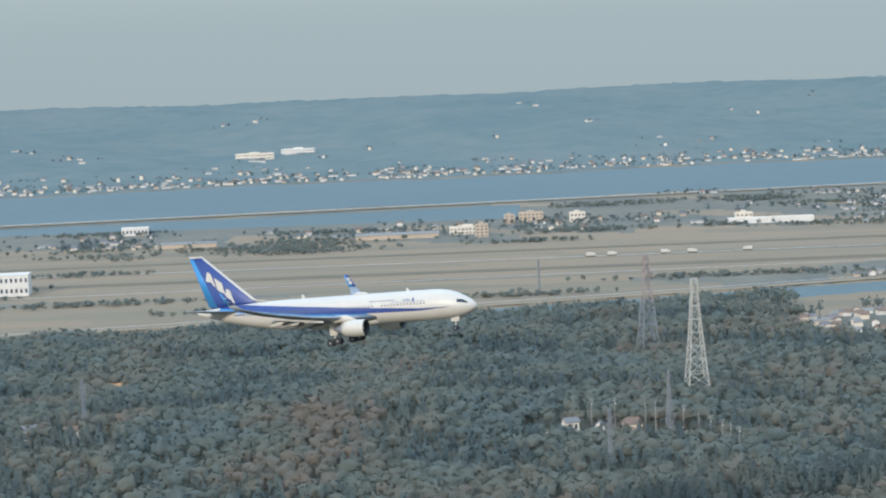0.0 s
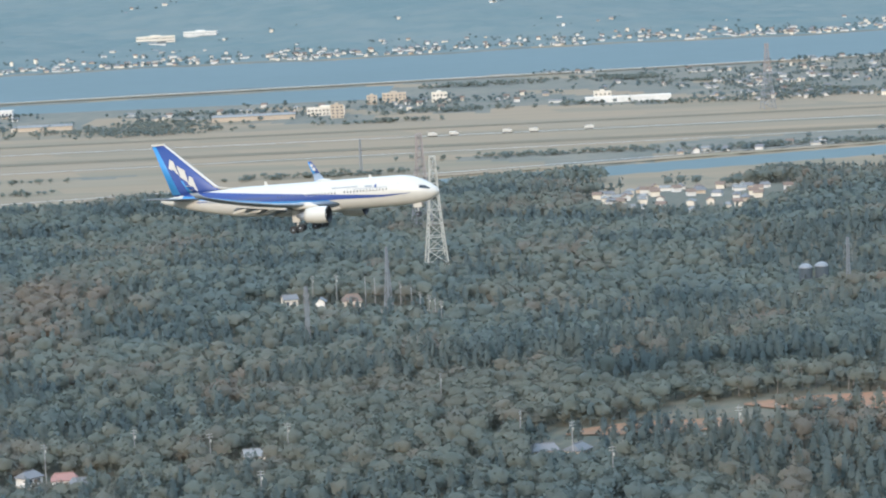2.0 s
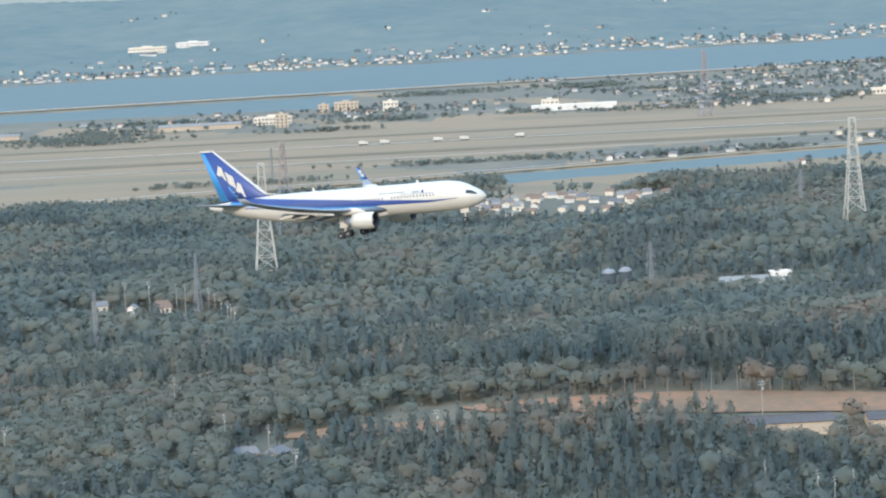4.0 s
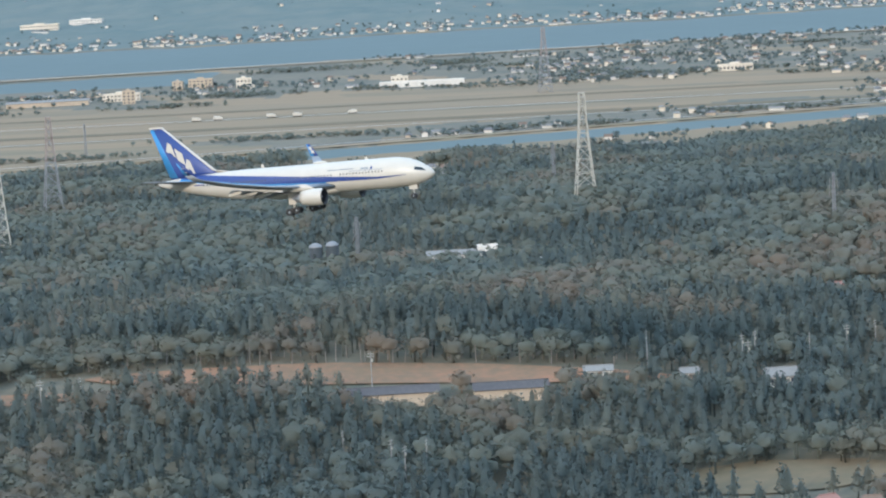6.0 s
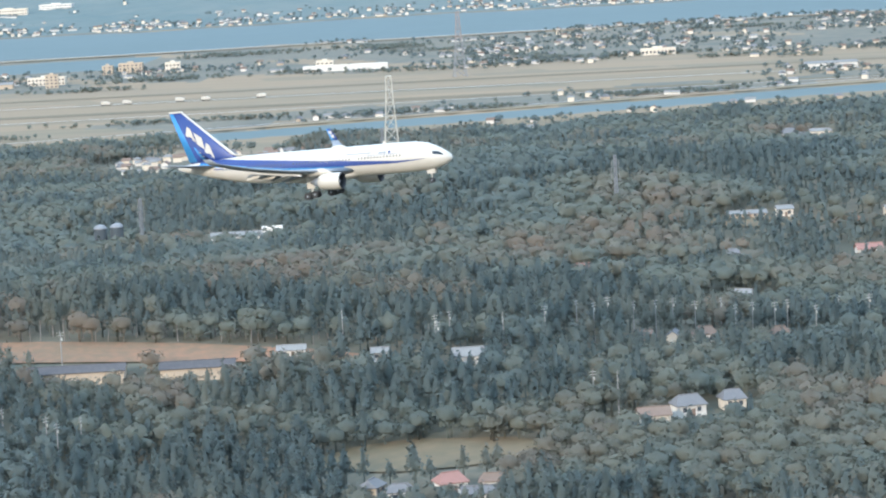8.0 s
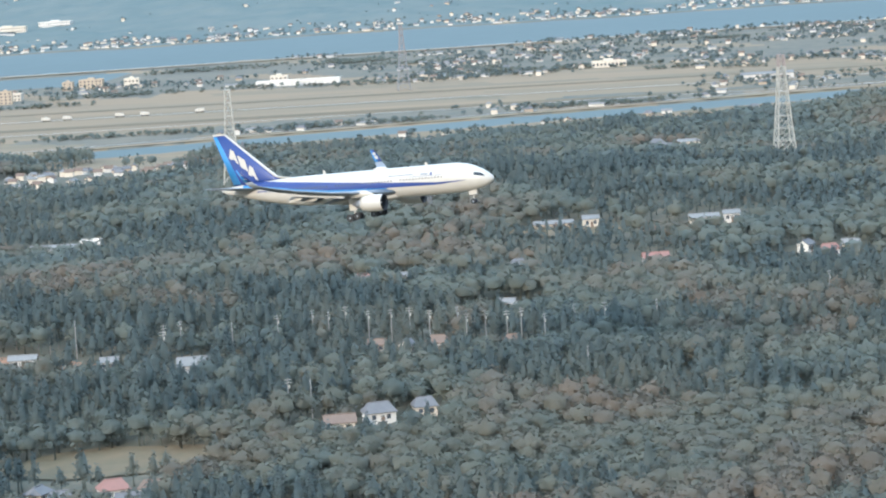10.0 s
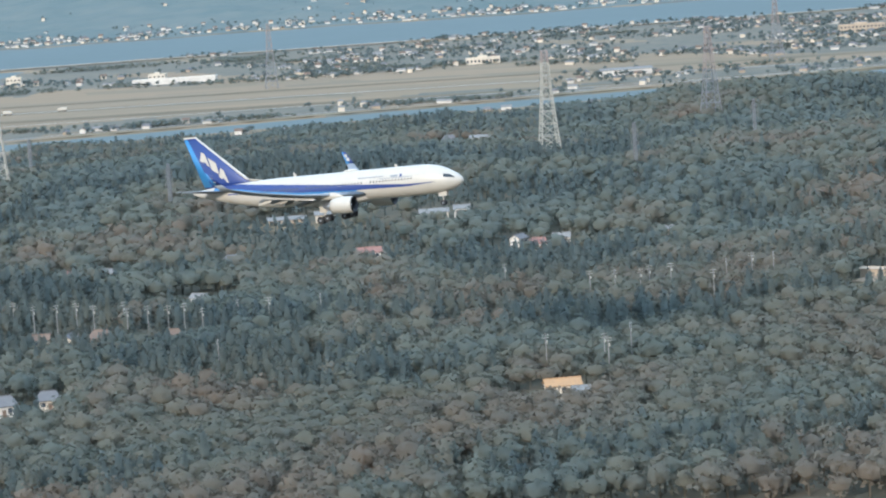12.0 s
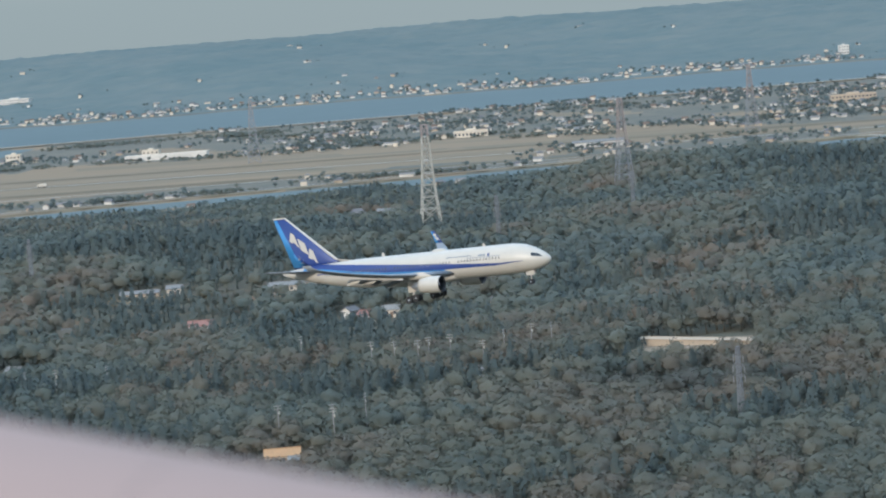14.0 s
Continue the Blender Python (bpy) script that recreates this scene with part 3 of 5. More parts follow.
def make_airliner():
    plane = tagged(new("airliner"), "white twin-engined airliner with blue stripe and tail, landing gear down", "airliner")
    st = [0, 0.12, 0.35, 0.65, 1.0, 1.5, 2.0, 2.6, 3.2, 4.0, 4.8, 5.8, 6.8, 8.5] + [8.5 + 1.5 * i for i in range(1, 20)] + [38.5, 40, 42, 44, 46, 48, 50, 51.5, 53, 54, 54.6, 54.9]
    rings = []
    for s in st:
        c, w, h = fuselage_at(s)
        rings.append([Vector((-s, w * math.cos(a), c + h * math.sin(a))) for a in [2 * math.pi * i / 40 for i in range(40)]])
    body = smooth(part("fuselage", loft(bmesh.new(), rings), M_WHITE, plane))
    hi = lerp([(4.5, -0.4), (10, -0.38), (21, 0.4), (32, 1.25), (37, 1.65), (45, 2.3), (50, 2.3)])
    mid = lerp([(4.5, -0.45), (10, -0.78), (21, -0.62), (32, -0.15), (37, 0.4), (45, 1.45), (50, 1.9)])
    low = lerp([(19, -0.75), (26, -1.1), (32, -0.85), (37, -0.3), (45, 0.85), (52, 1.6)])
    for side in (1, -1):
        smooth(part("stripe", band(mid, hi, 4.5, 50, side), M_BLUE, plane, "deep blue stripe"))
        smooth(part("stripe", band(low, lambda s: mid(s) - 0.01, 20, 50, side), M_SKYBLUE, plane, "light blue stripe"))
        # windscreen
        smooth(part("windscreen", band(lerp([(1.2, -0.05), (3.2, 0.3)]), lerp([(1.2, 0.05), (2.0, 0.62), (3.2, 0.85)]), 1.25, 3.1, side, 3, 0.3), M_GLASS, plane))
        # cabin windows
        win = None
        for i in range(58):
            s = 9.0 + i * 0.62
            if 17.4 < s < 18.6 or 30.5 < s < 31.7:
                continue
            if win is None:
                bm = band(lambda q: 0.36, lambda q: 0.68, -0.11 + s, 0.11 + s, side, 1, 0.2)
                bmesh.ops.translate(bm, verts=bm.verts[:], vec=(s, 0.012 * side, 0))
                win = part("cabin_window", bm, M_PANE, plane)
                win.location.x = -s
            else:
                w = new("cabin_window", win.data)
                w.parent, w.location.x = plane, -s
        for s in (7.4, 18.0, 31.1, 41.5):
            top, bot = 1.35 if s < 40 else 1.6, -0.55 if s < 40 else 0.1
            for a, b, lo_, hi_ in ((s - 0.55, s - 0.5, bot, top), (s + 0.5, s + 0.55, bot, top)):
                bm = bmesh.new()
                g = [skin(a, lo_, side, 0.035), skin(b, lo_, side, 0.035), skin(b, hi_, side, 0.035), skin(a, hi_, side, 0.035)]
                bm.faces.new([bm.verts.new(p) for p in g])
                part("door_seam", bm, M_GREY, plane)
        # unreadable titles and flags as bars
        for s0, s1, z0, z1, material in ((11.7, 13.2, 1.1, 1.4, M_GREY), (10.9, 11.3, 1.0, 1.5, M_BLUE), (14.6, 19.6, 1.25, 1.42, M_GREY), (8.8, 15.4, 0.86, 0.98, M_GREY), (23.0, 23.7, 0.3, 0.85, M_WHITE), (24.2, 24.9, 0.3, 0.85, M_WHITE), (44.6, 46.8, 0.5, 0.7, M_BLUE)):
            smooth(part("title_bar", band(lambda q: z0, lambda q: z1, s0, s1, side, 2, 0.4), material, plane))
    # belly fairing
    rings = []
    for s, w, h in ((17.5, 0.4, 0.2), (19, 1.9, 0.7), (22, 2.75, 1.1), (28, 2.8, 1.15), (31, 2.3, 0.9), (33.5, 0.6, 0.3)):
        rings.append([Vector((-s, w * math.cos(a), -2.15 + h * math.sin(a))) for a in [2 * math.pi * i / 24 for i in range(24)]])
    smooth(part("belly_fairing", loft(bmesh.new(), rings), M_WHITE, plane))
    for side in (1, -1):
        wing = smooth(part("wing", surface([(-18.2, side * 1.9, -1.5, 10.6, 0.13, 0), (-21.4, side * 6.6, -1.05, 7.5, 0.12, 0), (-25.2, side * 12.5, -0.35, 5.2, 0.11, 0),
                                           (-29.4, side * 18.8, 0.85, 3.6, 0.1, 0), (-32.6, side * 23.4, 2.1, 2.3, 0.1, 0), (-33.4, side * 24.3, 2.5, 1.9, 0.1, 35 * side), (-34.3, side * 24.9, 3.3, 1.5, 0.09, 65 * side)]), M_GREY, plane, "grey wing with flaps down"))
        wl = smooth(part("winglet", surface([(-34.32, side * 24.92, 3.32, 1.5, 0.09, 68 * side), (-35.2, side * 25.3, 4.4, 1.15, 0.08, 78 * side), (-36.2, side * 25.5, 5.6, 0.7, 0.08, 80 * side)]), M_BLUE, wing, "blue winglet with white marks"))
        for k in range(2):
            bm = bmesh.new()
            for off in (-0.09, 0.09):
                z = 3.8 + k * 0.7
                y = side * (25.08 + 0.2 * k + off * 0.9)
                x = -34.95 - k * 0.5
                f = [bm.verts.new(c) for c in ((x - 0.15, y, z), (x - 0.75, y, z + 0.05), (x - 0.95, y, z + 0.6), (x - 0.35, y, z + 0.6))]
                bm.faces.new(f)
            part("mark", bm, M_WHITE, wl)
        smooth(part("trailing_edge", surface([(-34.9, side * 24.92, 3.32, 0.95, 0.12, 68 * side), (-35.9, side * 25.3, 4.4, 0.5, 0.16, 78 * side), (-36.65, side * 25.5, 5.55, 0.28, 0.2, 80 * side)]), M_SKYBLUE, wl))
        # flaps, drooped behind the wing
        for a, b in (((2.6, -28.4, -1.75, 2.2), (7.4, -28.6, -1.3, 1.9)), ((8.8, -29.2, -1.1, 1.7), (16.4, -31.3, -0.05, 1.1))):
            bm = bmesh.new()
            rings = []
            for yy, x, z, ch in (a, b):
                rings.append([Vector((x - u * math.cos(0.5), side * yy, z - 0.1 - u * math.sin(0.5) + w)) for u, w in airfoil(ch, 0.12, 6)])
            smooth(part("flap", loft(bm, rings), M_GREY, wing))
        for yy, x, z, ln in ((4.6, -26.6, -1.85, 4.2), (9.3, -27.2, -1.2, 3.9), (12.6, -28.4, -0.8, 3.3), (15.6, -29.9, -0.4, 2.9)):
            rings = []
            for q, r in ((0, 0.03), (0.15, 0.26), (0.45, 0.34), (0.8, 0.22), (1, 0.03)):
                rings.append([Vector((x - ln * q, side * (yy + r * 0.7 * math.cos(t)), z - 0.25 - 0.55 * q + r * math.sin(t))) for t in [math.pi * i / 5 for i in range(10)]])
            smooth(part("flap_fairing", loft(bmesh.new(), rings), M_WHITE, wing))
        # engine
        eng = new("engine")
        eng.parent = plane
        eng.location = (-17.9, side * 7.9, -2.85)
        prof = [(0.55, 1.12), (0.25, 1.18), (0.06, 1.26), (0, 1.34), (-0.08, 1.43), (-0.4, 1.46), (-1.4, 1.5), (-2.6, 1.47), (-3.7, 1.34), (-4.3, 1.22), (-4.3, 1.14), (-3.6, 1.1)]
        rings = [[Vector((x - 0.55 if k < 3 else x, r * math.cos(t), r * math.sin(t))) for t in [math.pi * i / 16 for i in range(32)]] for k, (x, r) in enumerate([(-0.8, 1.1), (-0.3, 1.15), (-0.05 + 0.55 - 0.5, 1.22)] + prof[3:])]
        smooth(part("nacelle", loft(bmesh.new(), rings, caps=False), M_WHITE, eng))
        part("fan", rod(bmesh.new(), (-1.0, 0, 0), (-1.2, 0, 0), 1.12, n=32), M_DARK, eng)
        part("spinner", rod(bmesh.new(), (-1.0, 0, 0), (-0.45, 0, 0), 0.4, 0.05, n=16), M_METAL, eng)
        # shade inside the inlet is painted: duct and lip take the dark material
        part("inlet_lip", loft(bmesh.new(), [[Vector((x, r * math.cos(t), r * math.sin(t))) for t in [math.pi * i / 16 for i in range(32)]] for x, r in ((-0.95, 1.05), (-0.3, 1.1), (-0.02, 1.3), (0.03, 1.34), (-0.02, 1.41), (-0.14, 1.44), (-0.16, 1.42))], caps=False), M_DARK, eng, "inlet ring with its shade painted dark")
        smooth(part("exhaust", loft(bmesh.new(), [[Vector((x, r * math.cos(t), r * math.sin(t))) for t in [math.pi * i / 10 for i in range(20)]] for x, r in ((-3.5, 1.0), (-4.6, 0.86), (-5.6, 0.6), (-5.6, 0.5), (-6.4, 0.08))]), M_METAL, eng))
        bm = surface([(-1.0, 0, 1.2, 5.6, 0.06, 90), (-3.6, 0, 2.4, 4.6, 0.06, 90)])
        smooth(part("pylon_strut", bm, M_WHITE, eng))
        # tailplane
        smooth(part("tailplane", surface([(-45.6, side * 0.9, 1.1, 6.1, 0.09, 0), (-51.4, side * 9.3, 2.15, 2.0, 0.08, 0)]), M_GREY, plane, "grey tailplane"))
        # main gear
        gear = new("main_gear")
        gear.parent = plane
        gear.location = (-25.6, side * 4.65, -2.1)
        bm = bmesh.new()
        rod(bm, (0, 0, 0), (0, 0, -3.1), 0.24, 0.17, 10)
        rod(bm, (0, -side * 1.9, 0.0), (0, 0, -1.6), 0.1)
        rod(bm, (1.4, 0, 0), (0, 0, -1.9), 0.09)
        part("strut", bm, M_WHITE, gear, "white oleo strut")
        part("bogie", rod(bmesh.new(), (0.75, 0, -2.95), (-0.75, 0, -3.25), 0.13), M_METAL, gear)
        part("gear_door", box(bmesh.new(), -0.75, 0.75, side * 0.5 - 0.03, side * 0.5 + 0.03, -1.9, 0.1), M_WHITE, gear)
        for wx, wz in ((0.72, -2.96), (-0.72, -3.24)):
            for wy in (-0.57, 0.57):
                wheel = part("wheel", rod(bmesh.new(), (wx, wy - 0.2, wz), (wx, wy + 0.2, wz), 0.66, n=18), M_DARK, gear, "black tyre")
                part("rim", rod(bmesh.new(), (wx, wy - 0.22, wz), (wx, wy + 0.21, wz), 0.2, n=12), M_GREY, wheel)
    gear = new("nose_gear")
    gear.parent = plane
    gear.location = (-4.3, 0, -2.2)
    bm = rod(bmesh.new(), (0, 0, 0), (0, 0, -2.15), 0.13, 0.09, 10)
    rod(bm, (-1.1, 0, -0.1), (0, 0, -1.2), 0.06)
    part("strut", bm, M_WHITE, gear)
    for y in (-0.42, 0.42):
        part("gear_door", box(bmesh.new(), -0.7, 0.9, y - 0.02, y + 0.02, -0.95, 0.15), M_WHITE, gear)
        wheel = part("wheel", rod(bmesh.new(), (0, y * 0.75 - 0.14, -2.15), (0, y * 0.75 + 0.14, -2.15), 0.46, n=18), M_DARK, gear, "black tyre")
        part("rim", rod(bmesh.new(), (0, y * 0.75 - 0.16, -2.15), (0, y * 0.75 + 0.15, -2.15), 0.15, n=12), M_GREY, wheel)
    # fin
    fin = smooth(part("fin", surface([(-41.6, 0, 1.9, 10.5, 0.07, 90), (-43.1, 0, 2.9, 9.3, 0.085, 90), (-53.1, 0, 11.5, 2.5, 0.09, 90)]), M_BLUE, plane, "deep blue tail fin"))
    smooth(part("rudder", surface([(-50.5, 0, 2.2, 1.95, 0.16, 90), (-54.75, 0, 11.3, 0.9, 0.16, 90)]), M_SKYBLUE, fin, "light blue rudder"))
    smooth(part("leading_edge", surface([(-38.6, 0, 2.45, 3.2, 0.09, 90), (-42.95, 0, 3.1, 1.2, 0.4, 90), (-52.95, 0, 11.5, 0.65, 0.42, 90)]), M_WHITE, fin, "white leading edge"))
    part("fin_cap", box(bmesh.new(), -55.65, -53.0, -0.17, 0.17, 11.35, 11.65), M_WHITE, fin)
    # three plain slanting white shapes in a row down each side of the fin: wedge, slab, wedge
    wedge, slab = ((-1.15, -1.0), (-0.45, -1.1), (-0.3, -0.75), (0.35, -0.85), (0.35, -1.2), (0.95, -1.28), (0.8, 1.1), (0.05, 1.2)), ((-0.85, -1.1), (0.8, -1.3), (0.95, 1.0), (-0.7, 1.2))
    for side in (1, -1):
        for (x, z), lo in (((-51.8, 7.6), wedge), ((-49.85, 6.05), slab), ((-48.15, 4.35), wedge)):
            bm = bmesh.new()
            lean = [(a * 0.88 - 0.3 * b, b * 1.0 - 0.5 * a) for a, b in lo]
            y = side * (0.38 + 0.012 * (11 - z))
            ring = [[bm.verts.new((x + a, y + d * side, z + b)) for a, b in lean] for d in (0.0, -0.03)]
            bm.faces.new(ring[0] if side < 0 else ring[0][::-1])
            k = len(lean)
            for q in range(k):
                bm.faces.new((ring[0][q], ring[0][(q + 1) % k], ring[1][(q + 1) % k], ring[1][q]))
            bmesh.ops.triangulate(bm, faces=[f for f in bm.faces if len(f.verts) > 4])
            part("mark", bm, M_WHITE, fin, "slanting white mark")
    # aerials and beacon
    for s, h in ((12.5, 0.5), (33.0, 0.7)):
        part("aerial", surface([(-s, 0, 2.65, 0.7, 0.1, 90), (-s - 0.35, 0, 2.7 + h, 0.35, 0.1, 90)]), M_WHITE, plane)
    bm = bmesh.new()
    bmesh.ops.create_uvsphere(bm, u_segments=16, v_segments=8, radius=1.0)
    bmesh.ops.scale(bm, vec=(1.5, 0.5, 0.35), verts=bm.verts[:])
    bmesh.ops.translate(bm, vec=(-22, 0, 2.75), verts=bm.verts[:])
    smooth(part("antenna_dome", bm, M_WHITE, plane))
    return plane


airliner = make_airliner()


# ---- the camera's own aeroplane: a stretch of white wing ----
def make_own_wing():
    thing = tagged(new("own_wing"), "blurred white wing of the camera's own aeroplane", "aircraft wing")
    def ring(x, grow=0.0):
        z = -0.83 - (x + 1.655) * 0.2345
        return [Vector((x, 5.25 + (0.75 + grow) * math.cos(a), z - 0.3 + (0.3 + grow) * math.sin(a))) for a in [2 * math.pi * i / 32 for i in range(32)]]

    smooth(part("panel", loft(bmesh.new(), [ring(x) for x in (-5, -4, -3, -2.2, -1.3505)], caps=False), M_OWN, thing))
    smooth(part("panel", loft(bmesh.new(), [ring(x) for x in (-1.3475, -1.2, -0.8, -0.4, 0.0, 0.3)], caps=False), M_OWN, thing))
    smooth(part("seam", loft(bmesh.new(), [ring(x, -0.001) for x in (-1.352, -1.346)], caps=False), M_SEAM, thing, "dark panel joint"))
    return thing


own_wing = make_own_wing()


# ---- power pylons ----
def lattice(bm, levels, r):
    """Four legs through levels (z, half width), with belts and crossed braces."""
    for (z0, w0), (z1, w1) in zip(levels, levels[1:]):
        c0 = [(w0, w0, z0), (-w0, w0, z0), (-w0, -w0, z0), (w0, -w0, z0)]
        c1 = [(w1, w1, z1), (-w1, w1, z1), (-w1, -w1, z1), (w1, -w1, z1)]
        for i in range(4):
            j = (i + 1) % 4
            rod(bm, c0[i], c1[i], r * 1.5, n=4)
            rod(bm, c0[i], c1[j], r * 0.75, n=3)
            rod(bm, c0[j], c1[i], r * 0.75, n=3)
            rod(bm, c1[i], c1[j], r, n=3)
    return bm


def make_pylon(name, top, base_w, top_w, arms, label, r=0.14, red=1, dull=False):
    thing = tagged(new(name), label, "pylon", "power pylons")
    n = 9
    steel = M_STEEL if base_w > 2 and not dull else M_MAST
    lv = []
    for i in range(n + 1):
        q = i / n
        w = top_w + (base_w - top_w) * (1 - q) ** 1.35
        lv.append((top * q, w))
    k = n - red
    part("tower", lattice(bmesh.new(), lv[:k + 1], r), steel, thing, "pale galvanised steel lattice")
    if red:
        part("tower_top", lattice(bmesh.new(), lv[k:], r * 0.8), M_REDPAINT, thing, "faded red top section")
    for z, ln in arms:
        for side in (1, -1):
            bm = bmesh.new()
            for y in (-top_w, top_w):
                rod(bm, (0, y, z), (0, side * ln, z + 0.2), r * 0.8, n=3)
                rod(bm, (0, y, z + 1.2), (0, side * ln, z + 0.2), r * 0.6, n=3)
            part("crossarm", bm, steel, thing)
            part("insulator", rod(bmesh.new(), (0, side * ln, z + 0.1), (0, side * ln, z - 1.1), 0.1, n=5), M_CONCRETE, thing)
    return thing


def stand(ob, x, y, turn=0.0, sink=0.1):
    ob.matrix_basis = pose(x, y, ground_z(x, y) - sink, 0, 0, turn)
    return ob


TALL = "tall pale steel lattice power pylon rising from the woods"
first = stand(make_pylon("power_pylon", 39, 3.8, 0.85, ((29, 2.2), (33, 2.0), (37, 1.7)), TALL, r=0.15, red=0), 33.3, 898.7, 12)
stand(copy_thing(first, Matrix()), 225.1, 912.8, 8, 2.3)
TALLRED = "tall pale steel lattice power pylon with a faded red top"
second = stand(make_pylon("power_pylon", 37, 3.6, 0.95, ((28, 2.6), (31.5, 2.4)), TALLRED, r=0.15, red=1), 407.8, 943.9, 15)
third = stand(make_pylon("power_pylon", 39, 3.8, 0.85, ((29, 2.2), (33, 2.0), (37, 1.7)), "dull steel lattice power pylon with a faded red upper part", r=0.12, red=4, dull=True), 21.1, 1049.9, 20)
stand(copy_thing(third, Matrix()), 462.0, 1115.9, 22)
for x, y, turn in ((196.5, 1668, 14), (499, 1640, 15)):
    far = stand(copy_thing(third, Matrix()), x, y, turn)
    far["label"] = "distant steel lattice power pylon standing on the plain"
SMALL = "slender grey power mast with short crossarms above trees"
small = stand(make_pylon("power_mast", 17, 0.55, 0.3, ((11, 1.3), (13, 1.3), (15, 1.1)), SMALL, 0.06, 0), 299.3, 830, 70)
for x, y, turn in ((438.9, 876.7, 60), (477.2, 945.5, 65), (4.0, 757.7, 40), (213.1, 1003.5, 50), (-156.3, 844, 60), (158, 818, 62), (-25, 1366, 30), (524.5, 547, 62)):
    stand(copy_thing(small, Matrix()), x, y, turn)
spire = stand(make_pylon("radio_mast", 19, 1.0, 0.2, (), "slim tapering steel lattice mast beside a hamlet", 0.08, 0), 22.1, 824.0, 55)


# ---- buildings ----
def make_house(name, w, d, h, rise, wall, roof, label, hip=0.0, eave=0.35, windows=True):
    """A house with its foot at the origin: walls with gables, a thick roof with eaves, windows with frames."""
    thing = tagged(new(name), label, "house" if "house" in name else "building")
    x, y = w / 2, d / 2
    bm = bmesh.new()
    a = [bm.verts.new(c) for c in ((-x, -y, -1.2), (x, -y, -1.2), (x, y, -1.2), (-x, y, -1.2), (-x, -y, h), (x, -y, h), (x, y, h), (-x, y, h))]
    g = x - hip * x
    r0, r1 = bm.verts.new((-g, 0, h + rise - 0.05)), bm.verts.new((g, 0, h + rise - 0.05))
    for f in ((a[0], a[1], a[5], a[4]), (a[2], a[3], a[7], a[6]), (a[1], a[2], a[6], r1, a[5]), (a[3], a[0], a[4], r0, a[7]), (a[4], a[5], r1, r0), (a[6], a[7], r0, r1)):
        bm.faces.new(f)
    part("wall", bm, wall, thing)
    bm = bmesh.new()
    X, Y, lift, t = x + eave, y + eave, -rise * eave / y, 0.16
    gg = X if not hip else g
    for dz in (0, t):
        lo = [bm.verts.new((sx * X, sy * Y, h + lift + dz)) for sx, sy in ((-1, -1), (1, -1), (1, 1), (-1, 1))]
        q0, q1 = bm.verts.new((-gg, 0, h + rise + dz)), bm.verts.new((gg, 0, h + rise + dz))
        fs = [(lo[0], lo[1], q1, q0), (lo[2], lo[3], q0, q1)]
        if hip:
            fs += [(lo[1], lo[2], q1), (lo[3], lo[0], q0)]
        for f in fs:
            bm.faces.new(f if dz else f[::-1])
        if dz:
            edge = [(under[0], under[1], lo[1], lo[0]), (under[2], under[3], lo[3], lo[2])]
            edge += [(under[1], under[2], lo[2], lo[1]), (under[3], under[0], lo[0], lo[3])] if hip else [(under[1], u1, q1, lo[1]), (u1, under[2], lo[2], q1), (under[3], u0, q0, lo[3]), (u0, under[0], lo[0], q0)]
            for f in edge:
                bm.faces.new(f)
        under, u0, u1 = lo, q0, q1
    part("roof", bm, roof, thing)
    part("ridge", box(bmesh.new(), -gg, gg, -0.13, 0.13, h + rise + t - 0.05, h + rise + t + 0.1), roof, thing)
    if windows:
        n = max(2, int(w / 2.2))
        for i in range(n):
            cx = -x + (i + 0.5) * w / n
            for sy in (-1, 1):
                win = part("window", box(bmesh.new(), cx - 0.42, cx + 0.42, sy * y - 0.05, sy * y + 0.05, h * 0.42, h * 0.8), M_PANE, thing)
        part("door", box(bmesh.new(), x * 0.1 - 0.4, x * 0.1 + 0.4, -y - 0.04, -y + 0.04, -0.2, 1.7), M_ROOFS[1], thing)
    return thing


def make_block(name, w, d, h, wall, label, floors=2, top=True):
    """A flat-roofed building with parapet and rows of windows."""
    thing = tagged(new(name), label, "building")
    x, y = w / 2, d / 2
    part("wall", box(bmesh.new(), -x, x, -y, y, -1.2, h), wall, thing)
    bm = bmesh.new()
    for b in ((-x - 0.1, x + 0.1, -y - 0.1, -y + 0.25), (-x - 0.1, x + 0.1, y - 0.25, y + 0.1), (-x - 0.1, -x + 0.25, -y + 0.25, y - 0.25), (x - 0.25, x + 0.1, -y + 0.25, y - 0.25)):
        box(bm, *b, h, h + 0.45)
    part("parapet", bm, wall, thing)
    n = max(2, int(w / 2.4))
    for k in range(floors):
        z = h * (k + 0.35) / floors
        for i in range(n):
            cx = -x + (i + 0.5) * w / n
            part("window", box(bmesh.new(), cx - 0.6, cx + 0.6, -y - 0.04, -y + 0.04, z, z + h * 0.38 / floors), M_PANE, thing)
    if top:
        part("roof_hut", box(bmesh.new(), -x * 0.3, x * 0.25, -y * 0.4, y * 0.5, h, h + 1.6), wall, thing)
    return thing


# small houses of the plain and the lakeside, in a few patterns that repeat
W, R = M_WALLS, M_ROOFS + [M_ORANGE]
TOWN = "small pale house with a tiled roof in a lakeside town"
